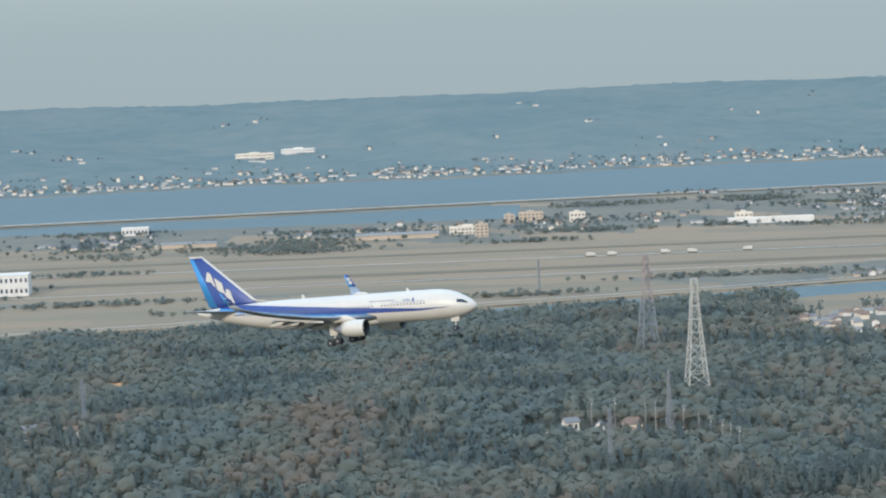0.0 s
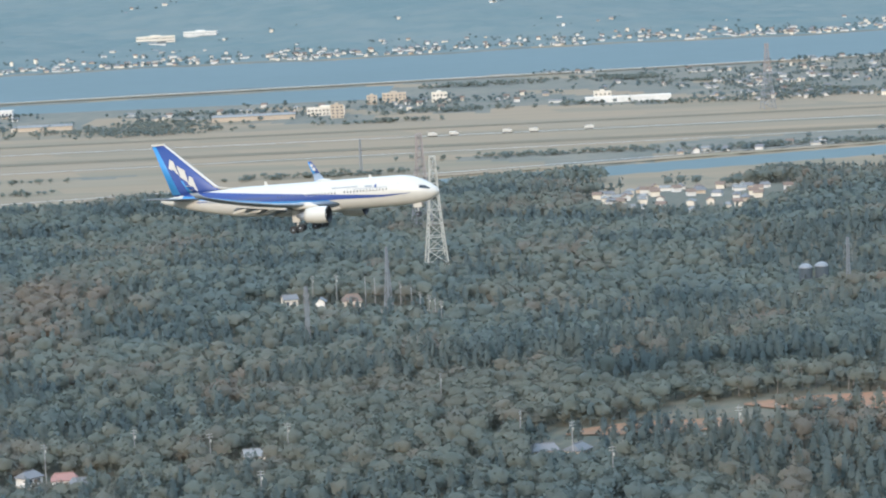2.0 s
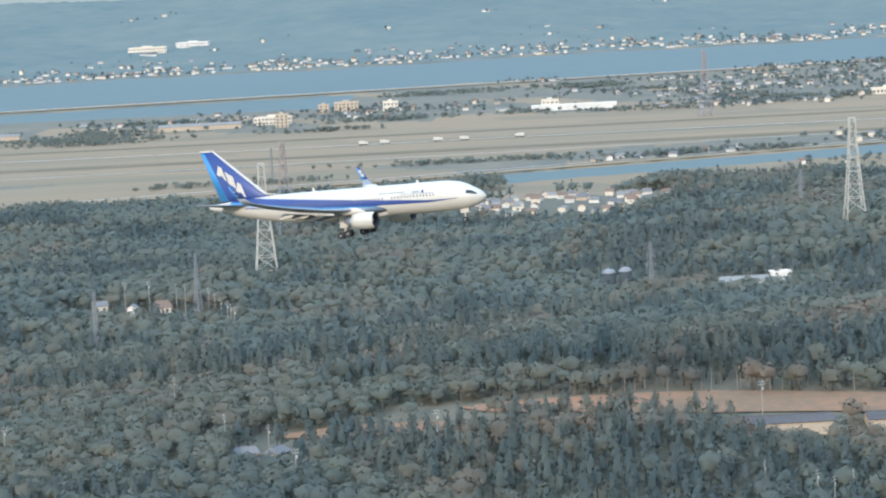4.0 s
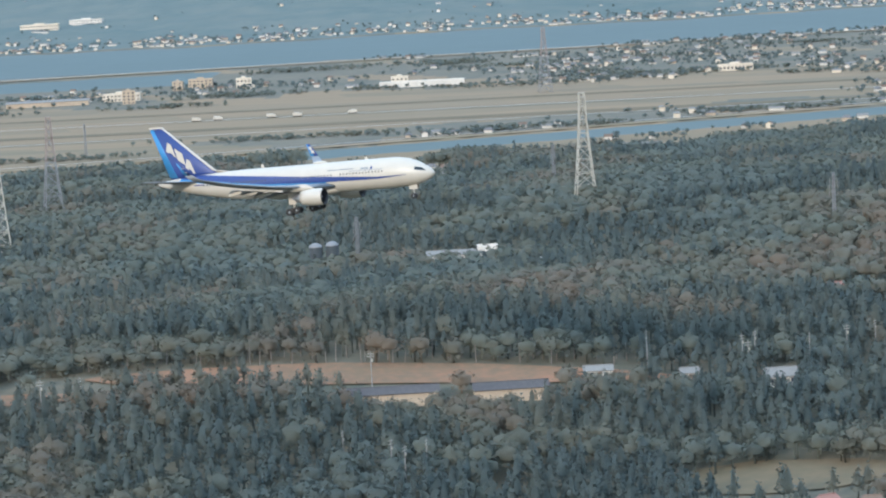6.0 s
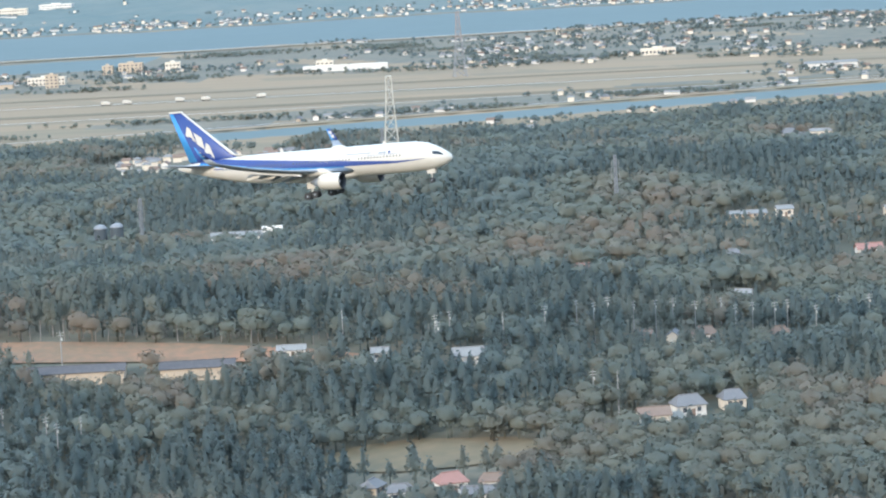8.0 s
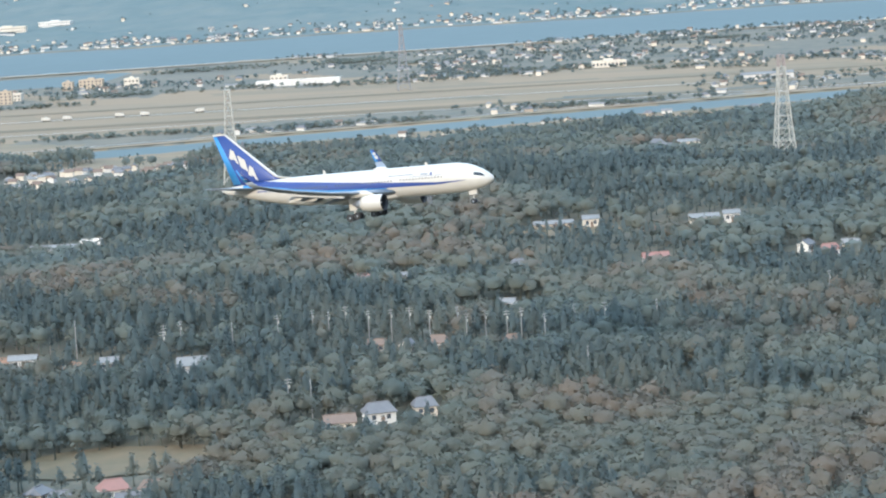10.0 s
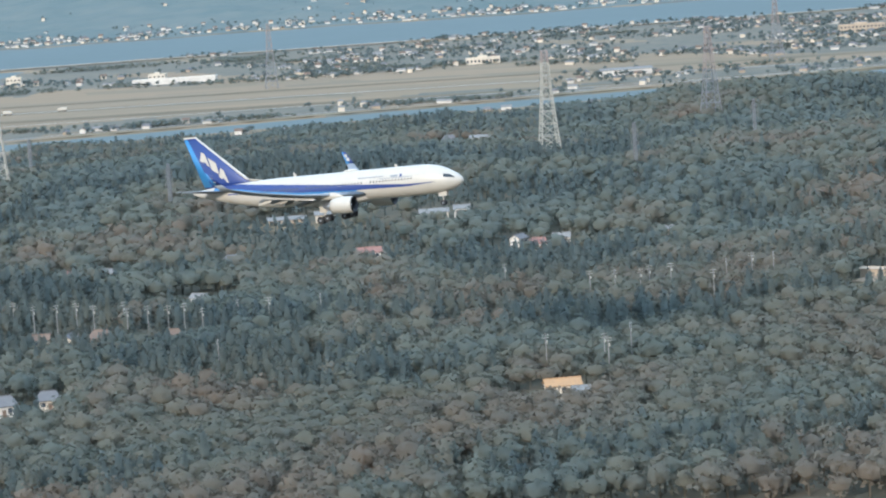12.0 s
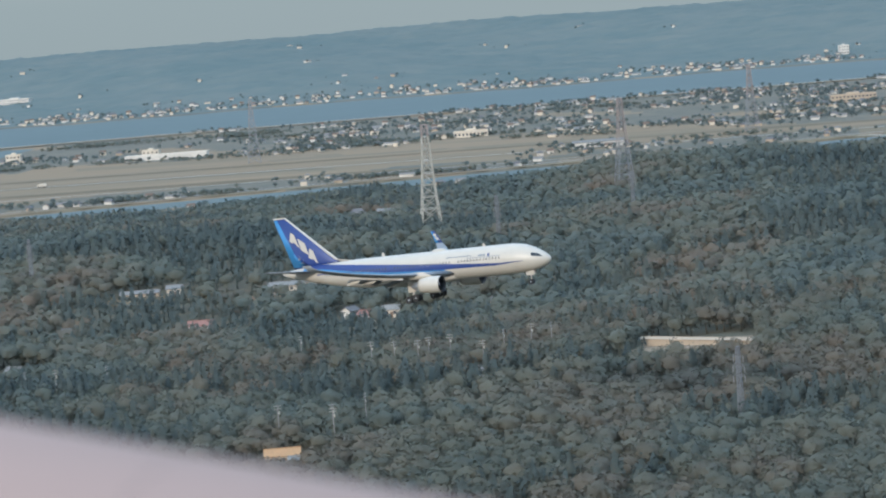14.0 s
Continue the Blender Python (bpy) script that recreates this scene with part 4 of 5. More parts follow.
PATTERNS = [make_house("house", 4.2, 2.9, 1.7, 0.9, W[1], R[0], TOWN, 0.3, windows=False), make_house("house", 3.6, 2.9, 2.3, 0.8, W[0], R[1], TOWN, windows=False),
            make_house("house", 5.0, 3.0, 1.6, 0.7, W[1], R[2], TOWN, windows=False), make_house("house", 3.3, 2.7, 2.5, 0.6, W[0], R[2], TOWN, 0.4, windows=False),
            make_house("house", 4.3, 3.0, 1.8, 0.9, W[2], R[0], TOWN, 0.35, windows=False), make_house("house", 3.5, 2.9, 2.0, 0.8, W[1], R[1], TOWN, windows=False)]
SHED = "long low white shed on the flat plain"
SHEDS = [make_house("farm_building", 8.1, 2.8, 1.3, 0.6, W[1], R[2], SHED, windows=False), make_house("farm_building", 5.6, 3.1, 1.7, 0.5, W[0], R[2], SHED, windows=False)]
for o in PATTERNS + SHEDS:
    stand(o, 240 + rng.uniform(-60, 60), 1905 + rng.uniform(-30, 30), rng.uniform(-25, 25))
taken = []


def free(x, y, r):
    if any((x - a) ** 2 + (y - b) ** 2 < (r + c) ** 2 for a, b, c in taken):
        return False
    taken.append((x, y, r))
    return True


def settle(count, where, label, group, sheds=0.12, tries=40):
    """Scatter houses: where() gives a place or None."""
    made = 0
    for _ in range(count * tries):
        if made >= count:
            break
        p = where()
        if p is None or not free(p[0], p[1], 3.5):
            continue
        src = SHEDS[rng.integers(0, 2)] if rng.random() < sheds else PATTERNS[rng.integers(0, 6)]
        ob = copy_thing(src, Matrix())
        stand(ob, p[0], p[1], rng.choice([0, 90, 180]) + rng.uniform(-18, 18))
        tagged(ob, label if src in PATTERNS else SHED, group=group)
        made += 1


def joined(count, where, name, label, category, tries=40):
    """Many far houses in one mesh."""
    bm, mats, made = bmesh.new(), [], 0
    for _ in range(count * tries):
        if made >= count:
            break
        p = where()
        if p is None or not free(p[0], p[1], 3.6):
            continue
        src = (PATTERNS + SHEDS)[rng.integers(0, 8)]
        m = pose(p[0], p[1], ground_z(*p) - 0.1, 0, 0, rng.choice([0, 90, 180]) + rng.uniform(-18, 18))
        for child in src.children:
            me = child.data.copy()
            me.transform(m)
            material = child.data.materials[0]
            if material not in mats:
                mats.append(material)
            first_face = len(bm.faces)
            bm.from_mesh(me)
            bm.faces.ensure_lookup_table()
            for f in bm.faces[first_face:]:
                f.material_index = mats.index(material)
            bpy.data.meshes.remove(me)
        made += 1
    me = bpy.data.meshes.new(name)
    bm.to_mesh(me)
    bm.free()
    for material in mats:
        me.materials.append(material)
    return tagged(new(name, me), label, category, kind="stuff")


def clumpy(x, y, size, level, seed):
    return noise.noise((x / size, y / size, seed)) > level


def lakeside():
    x = rng.uniform(-620, 900)
    y = lake_far(x) + 9 + abs(rng.normal(0, 62))
    return (x, y) if clumpy(x, y * 2, 45, -0.12, 1.5) else None


def hillside():
    x, y = rng.uniform(-600, 850), rng.uniform(2540, 3250)
    return (x, y) if clumpy(x, y, 90, 0.22, 4.5) else None


def west_town():
    x = rng.uniform(-440, 40)
    y = 1742 + 0.1 * (x + 200) + abs(rng.normal(0, 60))
    return (x, y) if y < 1893 and clumpy(x, y, 40, -0.15, 7.5) else None


def east_town():
    x = rng.uniform(30, 720)
    y = rng.uniform(1735 - 0.25 * max(0, x - 280), lake_near(x) - 10)
    return (x, y) if clumpy(x, y, 55, 0.02, 11.5) else None


def riverside():
    x = rng.uniform(130, 640)
    y = river_y(x) + 42 + abs(rng.normal(0, 60 if x > 250 else 18))
    return (x, y) if clumpy(x, y, 40, -0.05, 15.5) else None


def bank_village():
    x, y = rng.uniform(84, 175), rng.uniform(1062, 1240)
    return (x, y) if ((x - 125) / 42) ** 2 + ((y - 1140) / 82) ** 2 < 1 and y < river_y(x) - 38 else None


def south_bank():
    x = rng.uniform(230, 520)
    y = river_y(x) - 40 - rng.uniform(0, 35)
    return (x, y) if y < river_y(x) - 38 and clumpy(x, y, 30, 0.0, 19.5) else None


joined(540, lakeside, "lakeside_town", "crowded small pale houses along the far shore", "town")
settle(40, hillside, "pale house among trees on the far hillside", "houses on the far hill", 0.3)
settle(60, west_town, TOWN, "houses of the plain")
settle(90, east_town, TOWN, "houses of the plain")
joined(230, east_town, "plain_town", "crowded small pale houses on the plain", "town")
settle(45, riverside, "small pale house near the river bank", "houses by the river")
settle(50, bank_village, "cream-walled village house between woods and river", "houses of the river village", 0.05)
settle(14, south_bank, "small house on the wooded river bank", "houses by the river")

# larger buildings of the plain and the far shore
for x, y, turn, ob in (
        (-328, 2765, 4, make_block("school_building", 38, 12, 6, W[0], "long cream institutional building on the far hillside")),
        (-288, 2805, -6, make_block("school_building", 34, 10, 5, W[1], "pale long institutional building behind trees")),
        (-66.5, 1740, 8, make_block("apartment_block", 8, 7, 8, W[2], "tall tan block with narrow windows in town", 4)),
        (-76, 1770, 4, make_block("factory_block", 24, 10, 4.5, W[0], "cream factory block in the town")),
        (-7, 1844.7, 6, make_block("office_block", 10, 8, 6, W[0], "square cream office block on the plain")),
        (-37.7, 1858, 3, make_block("factory_block", 16, 9, 6, W[2], "orange-tan factory block beside the lagoon", 3)),
        (-52, 1850, 3, make_block("factory_block", 7, 7, 5.5, W[2], "small tan tower block beside the lagoon", 3)),
        (-303.7, 1862, 5, make_block("warehouse", 18, 10, 5, W[1], "white warehouse on the plain", 1, False)),
        (115.8, 1777, 3, make_block("long_hall", 54, 9, 3.2, W[1], "very long low white hall on the plain", 0, False)),
        (100, 1800, 3, make_block("office_block", 11, 8, 5, W[0], "cream office block behind a long hall", 2)),
        (315, 1785, 4, make_block("school_building", 22, 8, 3.8, W[0], "low cream flat-roofed school building", 1)),
        (560, 2700, 2, make_block("office_block", 10, 8, 8, W[1], "bright white block on the far hillside", 3)),
        (560, 1880, 5, make_block("factory_block", 30, 10, 5, W[2], "tan factory hall in the town")),
        (-304, 1456, 6, make_block("hangar", 18, 16, 11, W[1], "big white hall with few windows on the plain", 2, False)),
        (-120, 1750, 5, make_house("long_shed", 52, 7, 3, 1, W[2], R[2], "long pale shed along a field", windows=False)),
        (-250, 1738, 5, make_house("long_shed", 34, 6, 2.6, 1, W[2], R[2], "long pale shed along a field", windows=False)),
        (248, 1292, 8, make_house("long_shed", 19, 3, 1.6, 0.6, W[1], R[2], "long white shed beside the river", windows=False)),
        (412, 1600, 6, make_house("long_shed", 30, 6, 3, 1, W[1], R[2], "long white shed on the plain", windows=False))):
    taken.append((x, y, 10))
    stand(ob, x, y, turn)


# ---- vehicles and glasshouses on the field road ----
def make_lorry():
    thing = tagged(new("lorry"), "white box lorry on a field road", "lorry", "lorries on the field road")
    part("cargo_box", box(bmesh.new(), -2.6, 1.2, -0.9, 0.9, 0.7, 2.3), M_WHITE, thing)
    part("cab", box(bmesh.new(), 1.3, 2.5, -0.85, 0.85, 0.5, 1.9), M_WHITE, thing)
    part("windscreen", box(bmesh.new(), 2.5, 2.53, -0.75, 0.75, 1.15, 1.75), M_PANE, thing)
    part("chassis", box(bmesh.new(), -2.5, 2.4, -0.4, 0.4, 0.35, 0.5), M_DARK, thing)
    for x in (-1.7, 1.8):
        for y in (-1, 1):
            part("wheel", rod(bmesh.new(), (x, y * 0.62, 0.36), (x, y * 0.88, 0.36), 0.36, n=12), M_DARK, thing)
    return thing


lorry = stand(make_lorry(), 1.0, 1568, 5, 0)
for x, y, turn in ((13, 1570, 5), (43, 1572, 5), (58, 1571, 5), (89, 1575, 185)):
    stand(copy_thing(lorry, Matrix()), x, y, turn, 0)


# ---- hamlets and farms in the woods ----
def place_house(x, y, turn, *a, **k):
    taken.append((x, y, 5))
    return stand(make_house(*a, **k), x, y, turn)


HAM = "houses of the woodland hamlets"
for x, y, turn, w, d, h, rise, wall, roof, hip, label in (
        (-7.3, 822, 20, 5.5, 5, 4.5, 1.4, 0, 0, 0, "tall cream house in a woodland hamlet"),
        (11, 826, 10, 7, 6, 3.6, 2.0, 0, 1, 0.3, "tan house with a brown roof in a hamlet"),
        (1.5, 828, 85, 4, 3.5, 2.6, 1.0, 1, 2, 0, "small white hut in a woodland hamlet"),
        (291, 731, 15, 4.5, 4, 3.0, 1.2, 0, 3, 0, "small house with a reddish roof among trees"),
        (301, 738, 0, 8, 5, 2.4, 0.9, 1, 2, 0, "low white barn with a pale roof"),
        (331, 752, 20, 5, 4.5, 3.2, 1.2, 1, 0, 0.3, "white house among trees"),
        (332, 697, -20, 5.5, 4, 2.2, 1.0, 1, 2, 0, "white house in a bare clearing"),
        (321, 630, 5, 7, 5, 3.2, 1.8, 1, 1, 0.4, "white house with a brown hipped roof"),
        (314, 628, 80, 5, 4, 3.0, 1.3, 0, 0, 0, "cream house beside concrete poles"),
        (307, 630, 0, 5, 4, 2.6, 1.2, 2, 1, 0, "small tan house beside concrete poles"),
        (338, 631, 10, 6, 5, 2.6, 2.2, 0, 1, 0.5, "cream house with a steep brown roof"),
        (415, 757, 15, 7, 5, 3.0, 1.5, 1, 3, 0.3, "white house with a red roof in the woods"),
        (409, 766, 60, 5, 4.5, 3.0, 1.2, 1, 0, 0, "white house in the woods"),
        (421, 764, 0, 6, 4, 3.0, 1.2, 0, 2, 0, "cream house in the woods"),
        (362, 1062, 10, 7, 6, 4.0, 2.0, 1, 0, 0.4, "white house with a grey hipped roof on a ridge"),
        (374, 1064, 5, 11, 7, 4.5, 0.9, 0, 2, 0, "broad cream building with a pale roof on a ridge"),
        (365, 1048, 5, 7, 5, 3.6, 1.2, 0, 0, 0, "cream house below the ridge"),
        (360, 1030, 12, 6, 5, 3.4, 1.3, 1, 0, 0.3, "white house stepped below the ridge"),
        (374, 1024, 4, 8, 5, 3.2, 1.2, 0, 2, 0, "cream house stepped below the ridge"),
        (366, 1008, 8, 7, 5, 3.6, 1.4, 1, 1, 0.3, "white house with a brown roof on the slope"),
        (319, 1066, 8, 10, 6, 3.5, 1.2, 0, 0, 0.2, "tan-walled building standing in the woods"),
        (262, 504, 10, 6, 5, 3.2, 1.3, 1, 0, 0.3, "white house with grey roof in a valley hamlet"),
        (271, 509, 25, 7, 5.5, 3.0, 1.8, 1, 3, 0.35, "white house with a bright red roof"),
        (279, 507, 0, 6, 4.5, 3.0, 1.3, 1, 1, 0.3, "white house with a brown roof in a hamlet"),
        (277, 499, 5, 8, 5, 2.6, 1.2, 1, 0, 0, "white house with a long grey roof"),
        (256, 511, 70, 5.5, 5, 2.8, 1.3, 2, 0, 0.3, "dark-roofed house in a valley hamlet"),
        (309, 549, 12, 8, 6, 3.4, 1.5, 0, 1, 0, "cream house with a brown roof below a barn"),
        (316, 557, 20, 8, 6, 3.2, 2.0, 1, 0, 0.3, "large building with a blue-grey hipped roof"),
        (325, 561, 15, 6, 6, 3.0, 1.8, 0, 0, 0.3, "large building with a blue-grey hipped roof"),
        (268.7, 606, 10, 9, 6, 3.0, 1.8, 1, 2, 0, "white shed with a broad gable"),
        (249, 609, 5, 5, 4, 2.6, 1.0, 1, 2, 0, "small white hut beside a field"),
        (229, 610, 5, 8, 4, 2.6, 1.0, 1, 2, 0, "long white hut beside a field"),
        (6, 602, 15, 6, 5, 3.2, 1.4, 0, 2, 0, "cream house among trees"),
        (-36, 600, 10, 7, 5, 2.8, 1.4, 1, 3, 0.2, "house with a red roof among trees"),
        (-45, 606, 50, 6, 5, 2.8, 1.3, 1, 0, 0.3, "grey-roofed house among trees"),
        (-31, 594, 5, 7, 5, 2.6, 1.3, 2, 0, 0.2, "house with a blue-grey roof among trees"),
        (70, 580, 10, 7, 5, 2.6, 1.3, 2, 0, 0.2, "dark-roofed farmhouse among trees"),
        (77, 578, 60, 6, 5, 2.8, 1.3, 2, 0, 0.2, "dark-roofed farmhouse among trees"),
        (433, 542, 12, 9, 5, 2.8, 1.3, 0, 4, 0, "low building with an orange-brown roof"),
        (437.5, 538, 8, 6, 4, 2.2, 0.7, 0, 2, 0, "low pale shed beside an orange roof"),
        (-172, 838, 20, 6, 5, 4.0, 1.4, 0, 0, 0, "cream house in the woods"),
        (-158, 836, 10, 8, 5, 3.0, 1.3, 1, 1, 0, "white house beside a power mast"),
        (-167, 962, 10, 7, 5, 3.6, 1.4, 2, 4, 0, "house with an orange roof in the woods"),
        (368, 758, 10, 9, 5, 2.6, 1.4, 1, 3, 0, "pale house with a faded red roof"),
        (450, 769, 5, 18, 5, 2.2, 0.8, 2, 2, 0, "long low pale roof among trees"),
        (337, 814, 8, 15, 6, 1.6, 0.8, 2, 2, 0, "long low building on a grassy terrace"),
        (381, 812, 8, 11, 6, 3.0, 1.0, 0, 2, 0, "cream building beside a bare brown slope"),
        (389, 815, 4, 6, 5, 3.4, 1.0, 1, 2, 0, "white house beside a cream building"),
        (348, 813, 8, 6, 5, 3.2, 1.0, 0, 2, 0, "cream block on a grassy terrace"),
        (460, 640, 10, 5, 4, 2.2, 0.8, 1, 2, 0, "small white hut beside poles"),
        (419, 656, 0, 9, 4, 2.4, 0.8, 0, 2, 0, "low cream shed among trees")):
    tagged(place_house(x, y, turn, "house", w * 0.76, d * 0.76, h * 0.8, rise * 0.8, W[wall], R[roof], label, hip), group=HAM)

# warehouses along the bare field
for x, y, turn, w, d, label in ((184, 593, 6, 21, 8, "long warehouse with tan walls and a grey roof"), (210, 597, 6, 16, 8, "long warehouse with tan walls and a grey roof")):
    stand(make_house("warehouse", w, d, 2.2, 0.9, W[2], M_SLATE, label, windows=False), x, y, turn)
    taken.append((x, y, 9))
stand(make_house("workshop", 16, 6, 2.6, 1.0, W[1], R[2], "long white workshop in a clearing"), 186, 824, 6)
stand(make_block("workshop_hall", 6, 5, 3.6, W[1], "white flat-roofed hall at the end of a workshop", 1, False), 196, 826, 6)
stand(make_house("bank_wall", 32, 3, 1.6, 0.2, W[2], W[2], "long low tan bank wall in a clearing", windows=False), 512, 652, -28)
taken.append((512, 652, 14))


def make_silo():
    thing = tagged(new("silo"), "grey cylindrical silo with a domed pale top", "silo", "silos in the woods")
    rings = [[Vector((r * math.cos(a), r * math.sin(a), z)) for a in [2 * math.pi * i / 24 for i in range(24)]] for z, r in ((-0.5, 1.9), (9, 1.9))]
    smooth(part("shell", loft(bmesh.new(), rings), M_SILO, thing))
    rings = [[Vector((r * math.cos(a), r * math.sin(a), z)) for a in [2 * math.pi * i / 24 for i in range(24)]] for z, r in ((9, 2.0), (9.25, 2.0), (10.0, 1.2), (10.3, 0.2))]
    part("cap", loft(bmesh.new(), rings), M_MAST, thing)
    bm = rod(bmesh.new(), (1.98, -0.2, 0), (1.98, -0.2, 9.6), 0.04, n=4)
    part("ladder", bm, M_DARK, thing)
    return thing


silo = stand(make_silo(), 145.5, 818, 0)
stand(copy_thing(silo, Matrix()), 150.3, 819, 0)


# ---- utility poles ----
def make_pole():
    thing = tagged(new("utility_pole"), "pale concrete utility pole with crossarms", "pole", "utility poles")
    part("shaft", rod(bmesh.new(), (0, 0, -0.5), (0, 0, 9.6), 0.14, 0.09, 8), M_CONCRETE, thing)
    for z in (9.1, 8.5):
        part("crossarm", box(bmesh.new(), -0.8, 0.8, -0.05, 0.05, z, z + 0.1), M_STEEL, thing)
    part("transformer", rod(bmesh.new(), (0.27, 0, 7.4), (0.27, 0, 8.0), 0.17, n=8), M_STEEL, thing)
    return thing


pole = stand(make_pole(), 262, 607, 20)
for row in (((264, 617), (276, 616), (285, 625), (296, 630), (305, 632), (314, 637), (325, 638), (332, 632), (340, 635), (180, 597), (188, 542), (191, 538), (195, 542), (178, 547), (240, 616), (302, 559)),
            ((292, 632), (299, 637), (310, 634), (319, 633), (328, 628), (337, 631), (346, 626), (352, 639), (359, 641), (371, 643), (434, 650), (440, 647), (446, 645), (453, 650), (261, 613), (429, 560), (442, 552), (446, 568), (297, 561), (358, 579)),
            ((412, 676), (448, 649), (463, 633), (466, 649), (472, 654), (477, 652), (441, 557)),
            ((-41, 605), (-22, 612), (-3, 597), (14, 598), (65, 585), (46, 635), (84, 553), (76, 573), (111, 579), (119, 581), (13, 552)),
            ((6, 832), (-1, 830), (15, 828), (18, 826), (26, 820), (30, 806), (33, 798), (36, 790), (38, 783), (40, 776))):
    for x, y in row:
        stand(copy_thing(pole, Matrix()), x, y, rng.uniform(0, 90))


def town_trees():
    """Gardens and small copses between the houses of the plain."""
    pts = []
    for x, y, r in taken:
        if y > 1240:
            far = y > 2300
            for _ in range(rng.integers(2, 4) if far else rng.integers(5, 11)):
                k = rng.uniform(0.3, 0.62) * (0.9 if far else 1)
                pts.append((x + rng.normal(0, 12), y + rng.normal(3, 11), k * 1.2, k * 0.8, rng.uniform(0, 0.5)))
    p = np.array(pts)
    wet = (np.abs(p[:, 1] - river_y(p[:, 0])) < 34) | ((p[:, 1] > lake_near(p[:, 0]) - 5) & (p[:, 1] < lake_far(p[:, 0]) + 6)) | ((p[:, 1] > 1898) & (p[:, 0] < -30) & (p[:, 1] < 2100))
    plant("garden_trees", [broadleaf(False) for _ in range(4)], p[~wet], M_CEDAR, "small dark garden trees between the houses", "trees")


def patch(name, cx, cy, rx, ry, material, label, category, lift=0.06, n=44):
    """A plot of bare ground with a ragged edge, laid on the land."""
    bm = bmesh.new()
    mid = bm.verts.new((cx, cy, ground_z(cx, cy) + lift))
    rings = []
    for q in (0.25, 0.5, 0.75, 1.0):
        row = []
        for i in range(n):
            a = 2 * math.pi * i / n
            k = q * (1 + (0.14 * noise.noise((math.cos(a) * 2 + cx, math.sin(a) * 2, 5.0)) if q == 1 else 0))
            x, y = cx + rx * k * math.cos(a), cy + ry * k * math.sin(a)
            row.append(bm.verts.new((x, y, ground_z(x, y) + lift + 0.25)))
        rings.append(row)
    for i in range(n):
        bm.faces.new((mid, rings[0][i], rings[0][(i + 1) % n]))
        for a, b in zip(rings, rings[1:]):
            bm.faces.new((a[i], b[i], b[(i + 1) % n], a[(i + 1) % n]))
    return tagged(smooth(part(name, bm, material, None)), label, category, kind="structure")


def ribbon(name, line, width, lift, material, label, category):
    """A strip that follows the land along y = line(x)."""
    bm = bmesh.new()
    prev = None
    for x in np.arange(-900, 1300, 12.0):
        y = line(x)
        row = [bm.verts.new((x, y + o, ground_z(x, y + o) + lift)) for o in (-width / 2, 0, width / 2)]
        if prev:
            for k in (0, 1):
                bm.faces.new((prev[k], row[k], row[k + 1], prev[k + 1]))
        prev = row
    return tagged(part(name, bm, material, None), label, category, kind="structure")


M_BARE = mat("bare_orange_soil", (0.26, 0.135, 0.075), (0.17, 0.115, 0.068), 0.95, fine=0.4, broad=0.03, bump=0.1)
M_SAND = mat("pale_sand", (0.27, 0.21, 0.145), (0.2, 0.165, 0.115), 0.95, fine=0.4, broad=0.05, bump=0.1)
M_REED = mat("dry_reeds", (0.27, 0.19, 0.12), (0.2, 0.17, 0.1), 0.95, fine=0.2, broad=0.02, bump=0.2)
M_ROAD = mat("pale_road", (0.45, 0.41, 0.35), (0.38, 0.35, 0.3), 0.9, fine=0.5, broad=0.03)
M_GRASS = mat("winter_grass", (0.16, 0.118, 0.068), (0.118, 0.1, 0.06), 0.95, fine=0.3, broad=0.03, bump=0.1)
patch("bare_field", 180, 612, 66, 8, M_BARE, "long bare orange-brown field beside woods", "field")
patch("bare_field", 95, 598, 20, 5, M_BARE, "small bare orange field among trees", "field")
patch("sandy_lot", 331, 690, 12, 10, M_SAND, "pale sandy lot around a white house", "clearing")
patch("meadow", 510, 637, 21, 18, M_GRASS, "rough dry grass before a bank wall", "meadow")
patch("sandy_lot", 512, 653, 17, 6, M_SAND, "pale sandy ground along a bank", "clearing")
patch("meadow", 266, 538, 24, 11, M_GRASS, "rough brown meadow above a hamlet", "meadow")
patch("yard", 8, 822, 30, 6, M_SAND, "pale yard of a woodland hamlet", "yard")
patch("yard", 192, 816, 24, 5, M_ROAD, "paved yard before a white workshop", "yard")
patch("bare_field", 371, 804, 11, 6, M_BARE, "bare brown slope below cream buildings", "field")
patch("meadow", 341, 806, 18, 7, M_GRASS, "grassy terrace below a long building", "meadow")
patch("yard", 434, 537, 13, 5, M_SAND, "sandy yard before an orange roof", "yard")
for off, w, material, label in ((33, 10, M_REED, "strip of dry brown reeds along the river"), (46, 1.8, M_ROAD, "pale track on the river bank")):
    ribbon("river_bank", lambda x: river_y(x) + off, w, 0.15, material, label, "river bank")
ribbon("field_road", lambda x: 1571 + 0.05 * x, 2.2, 0.14, M_ROAD, "pale road across the fields", "road")
ribbon("field_road", lambda x: 1468 + 0.12 * x, 1.8, 0.14, M_ROAD, "pale road across the fields", "road")
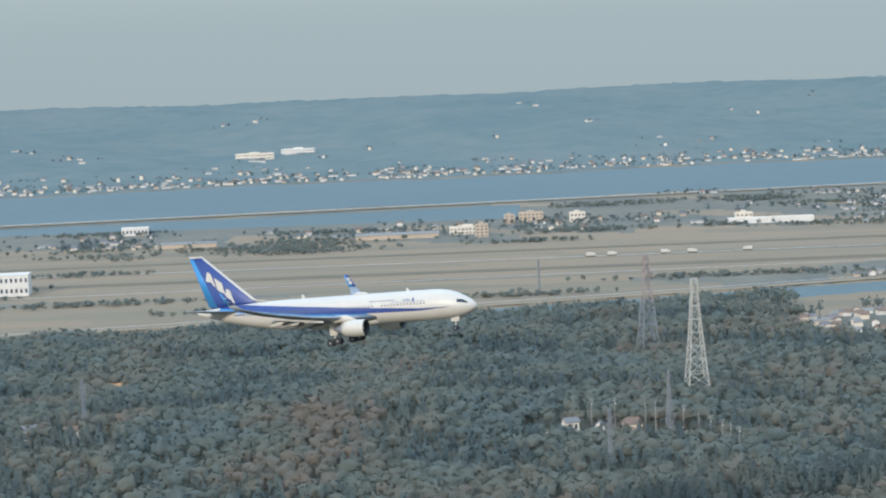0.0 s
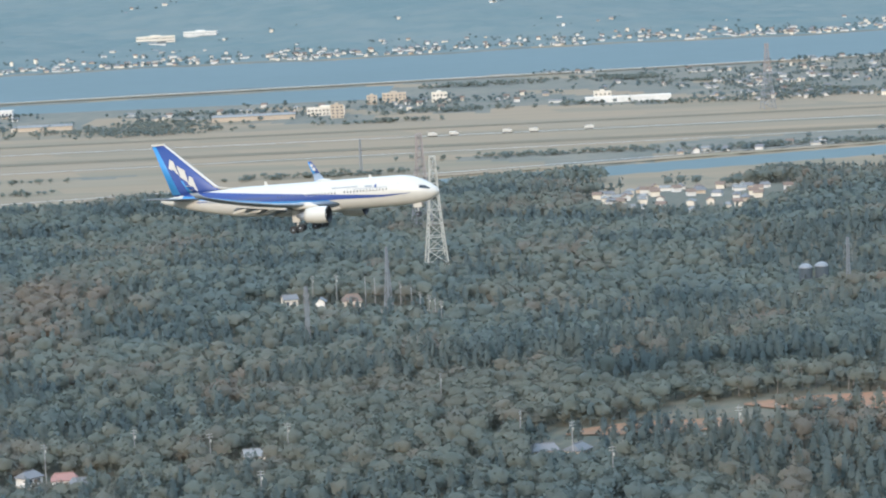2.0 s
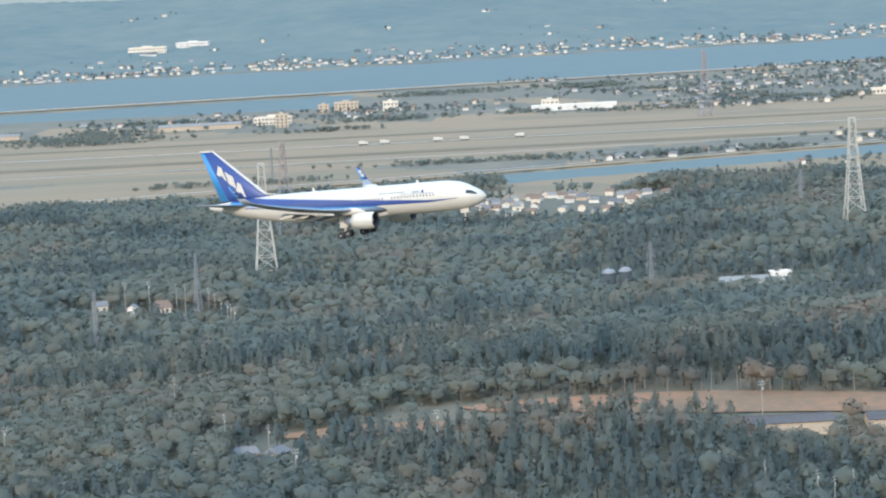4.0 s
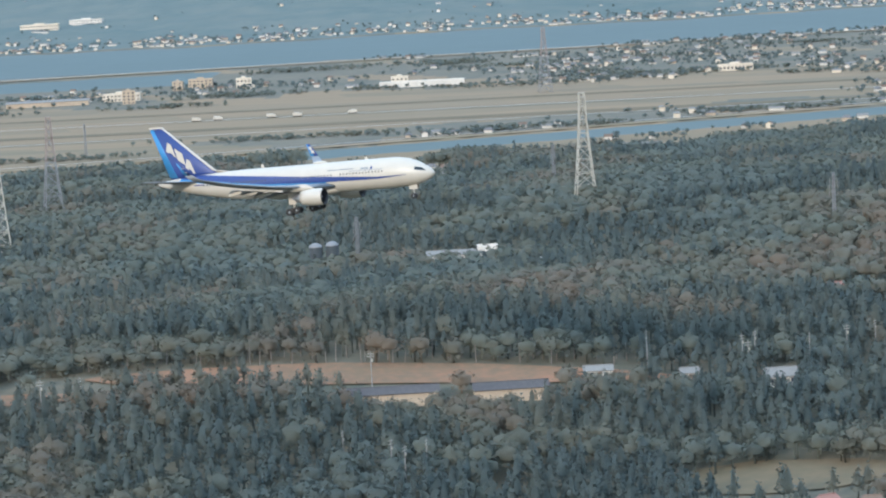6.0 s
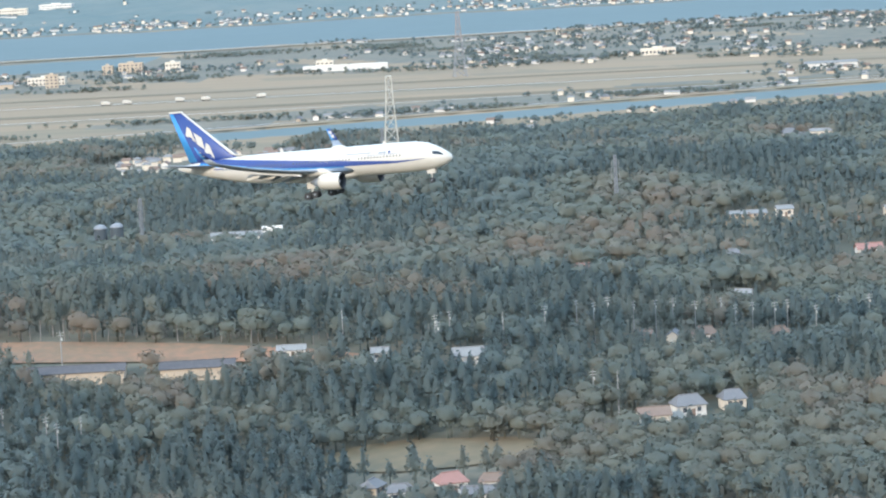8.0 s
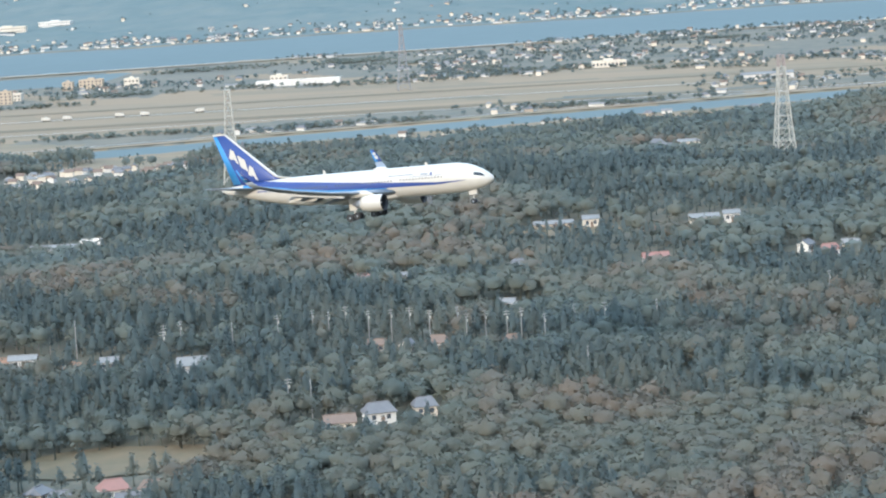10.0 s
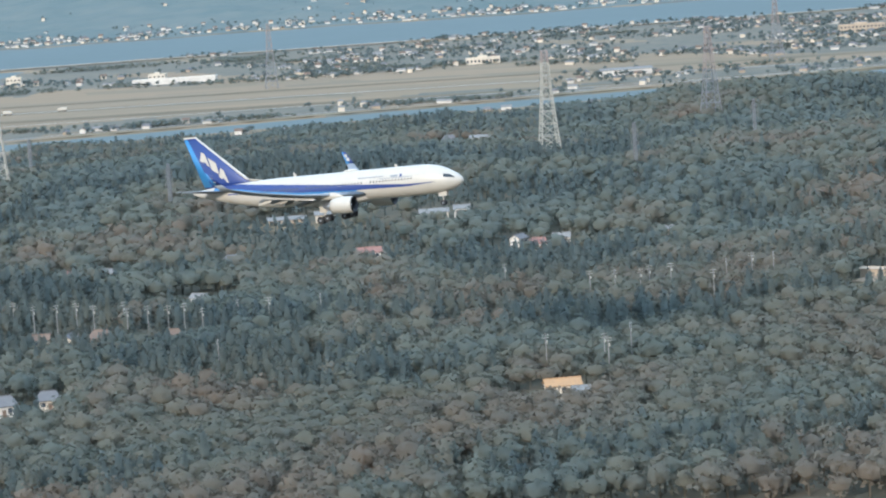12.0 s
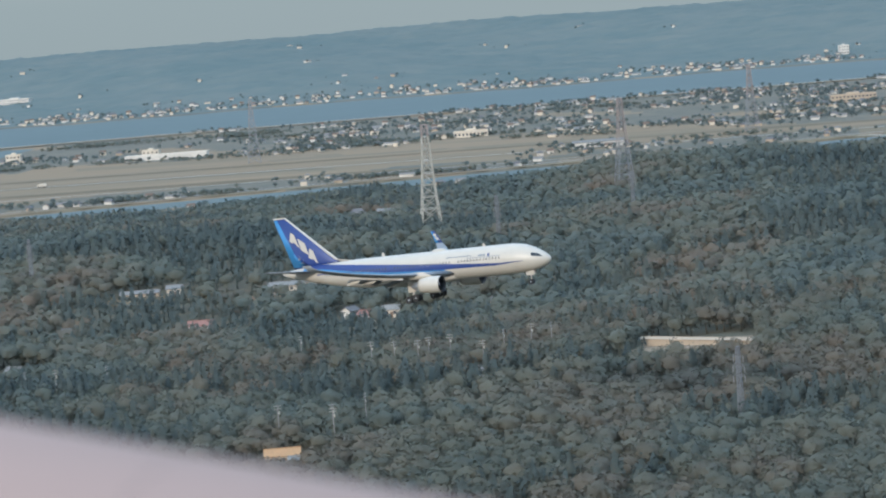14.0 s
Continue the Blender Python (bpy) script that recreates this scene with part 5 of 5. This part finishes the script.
ribbon("field_strip", lambda x: 1505 + 0.04 * x, 16, 0.12, M_GRASS, "green strip between stubble fields", "field")
ribbon("field_strip", lambda x: 1630 + 0.06 * x, 12, 0.12, M_GRASS, "green strip between stubble fields", "field")
ribbon("dike", lambda x: 2078 + 0.2 * x, 20, 0.5, M_REED, "low brown dike along the lake", "dike")
ribbon("dike_road", lambda x: 2082 + 0.2 * x, 5, 0.7, M_ROAD, "pale road on top of the dike", "road")
town_trees()
woods()
edge_trunks()
hedges()


def motions():
    def fly(x, z):
        # level heading, nose a little up
        turn = Matrix.Rotation(radians(-19.70), 4, "Z") @ Matrix.Rotation(radians(-3.75), 4, "Y") @ Matrix.Rotation(radians(-2.20), 4, "X")
        return Matrix.Translation((x, 485.32, z)) @ turn

    walk(airliner, [
        (0.0, fly(-19.84, 82.54)),
        (0.5, fly(-1.01, 81.12)),
        (1.0, fly(17.47, 79.83)),
        (1.5, fly(36.19, 78.72)),
        (2.0, fly(54.88, 77.62)),
        (2.2, fly(62.16, 76.98)),
        (4.3, fly(140.17, 73.57)),
        (4.5, fly(147.57, 73.11)),
        (5.0, fly(166.12, 72.01)),
        (5.5, fly(184.73, 71.04)),
        (6.0, fly(203.13, 70.03)),
        (6.5, fly(221.48, 69.11)),
        (7.0, fly(239.91, 68.13)),
        (7.5, fly(258.14, 67.16)),
        (8.0, fly(276.32, 65.93)),
        (8.5, fly(294.50, 64.68)),
        (8.7, fly(301.79, 64.16)),
        (10.8, fly(377.59, 58.43)),
        (11.0, fly(384.99, 57.98)),
        (11.5, fly(403.21, 56.69)),
        (12.0, fly(421.63, 55.43)),
        (12.5, fly(440.01, 54.02)),
        (13.0, fly(458.48, 52.71)),
        (13.5, fly(477.07, 51.28)),
        (14.0, fly(495.61, 49.90)),
    ])
    # the wing tip lifts into view as the camera's aeroplane banks at the end
    walk(own_wing, [(t, Matrix.Translation(eye(t) + Vector((0, 0, drop)))) for t, drop in ((0.0, -0.6), (6.0, -0.6), (12.0, -0.5), (13.0, -0.24), (13.5, -0.13), (14.0, 0.0))])


motions()
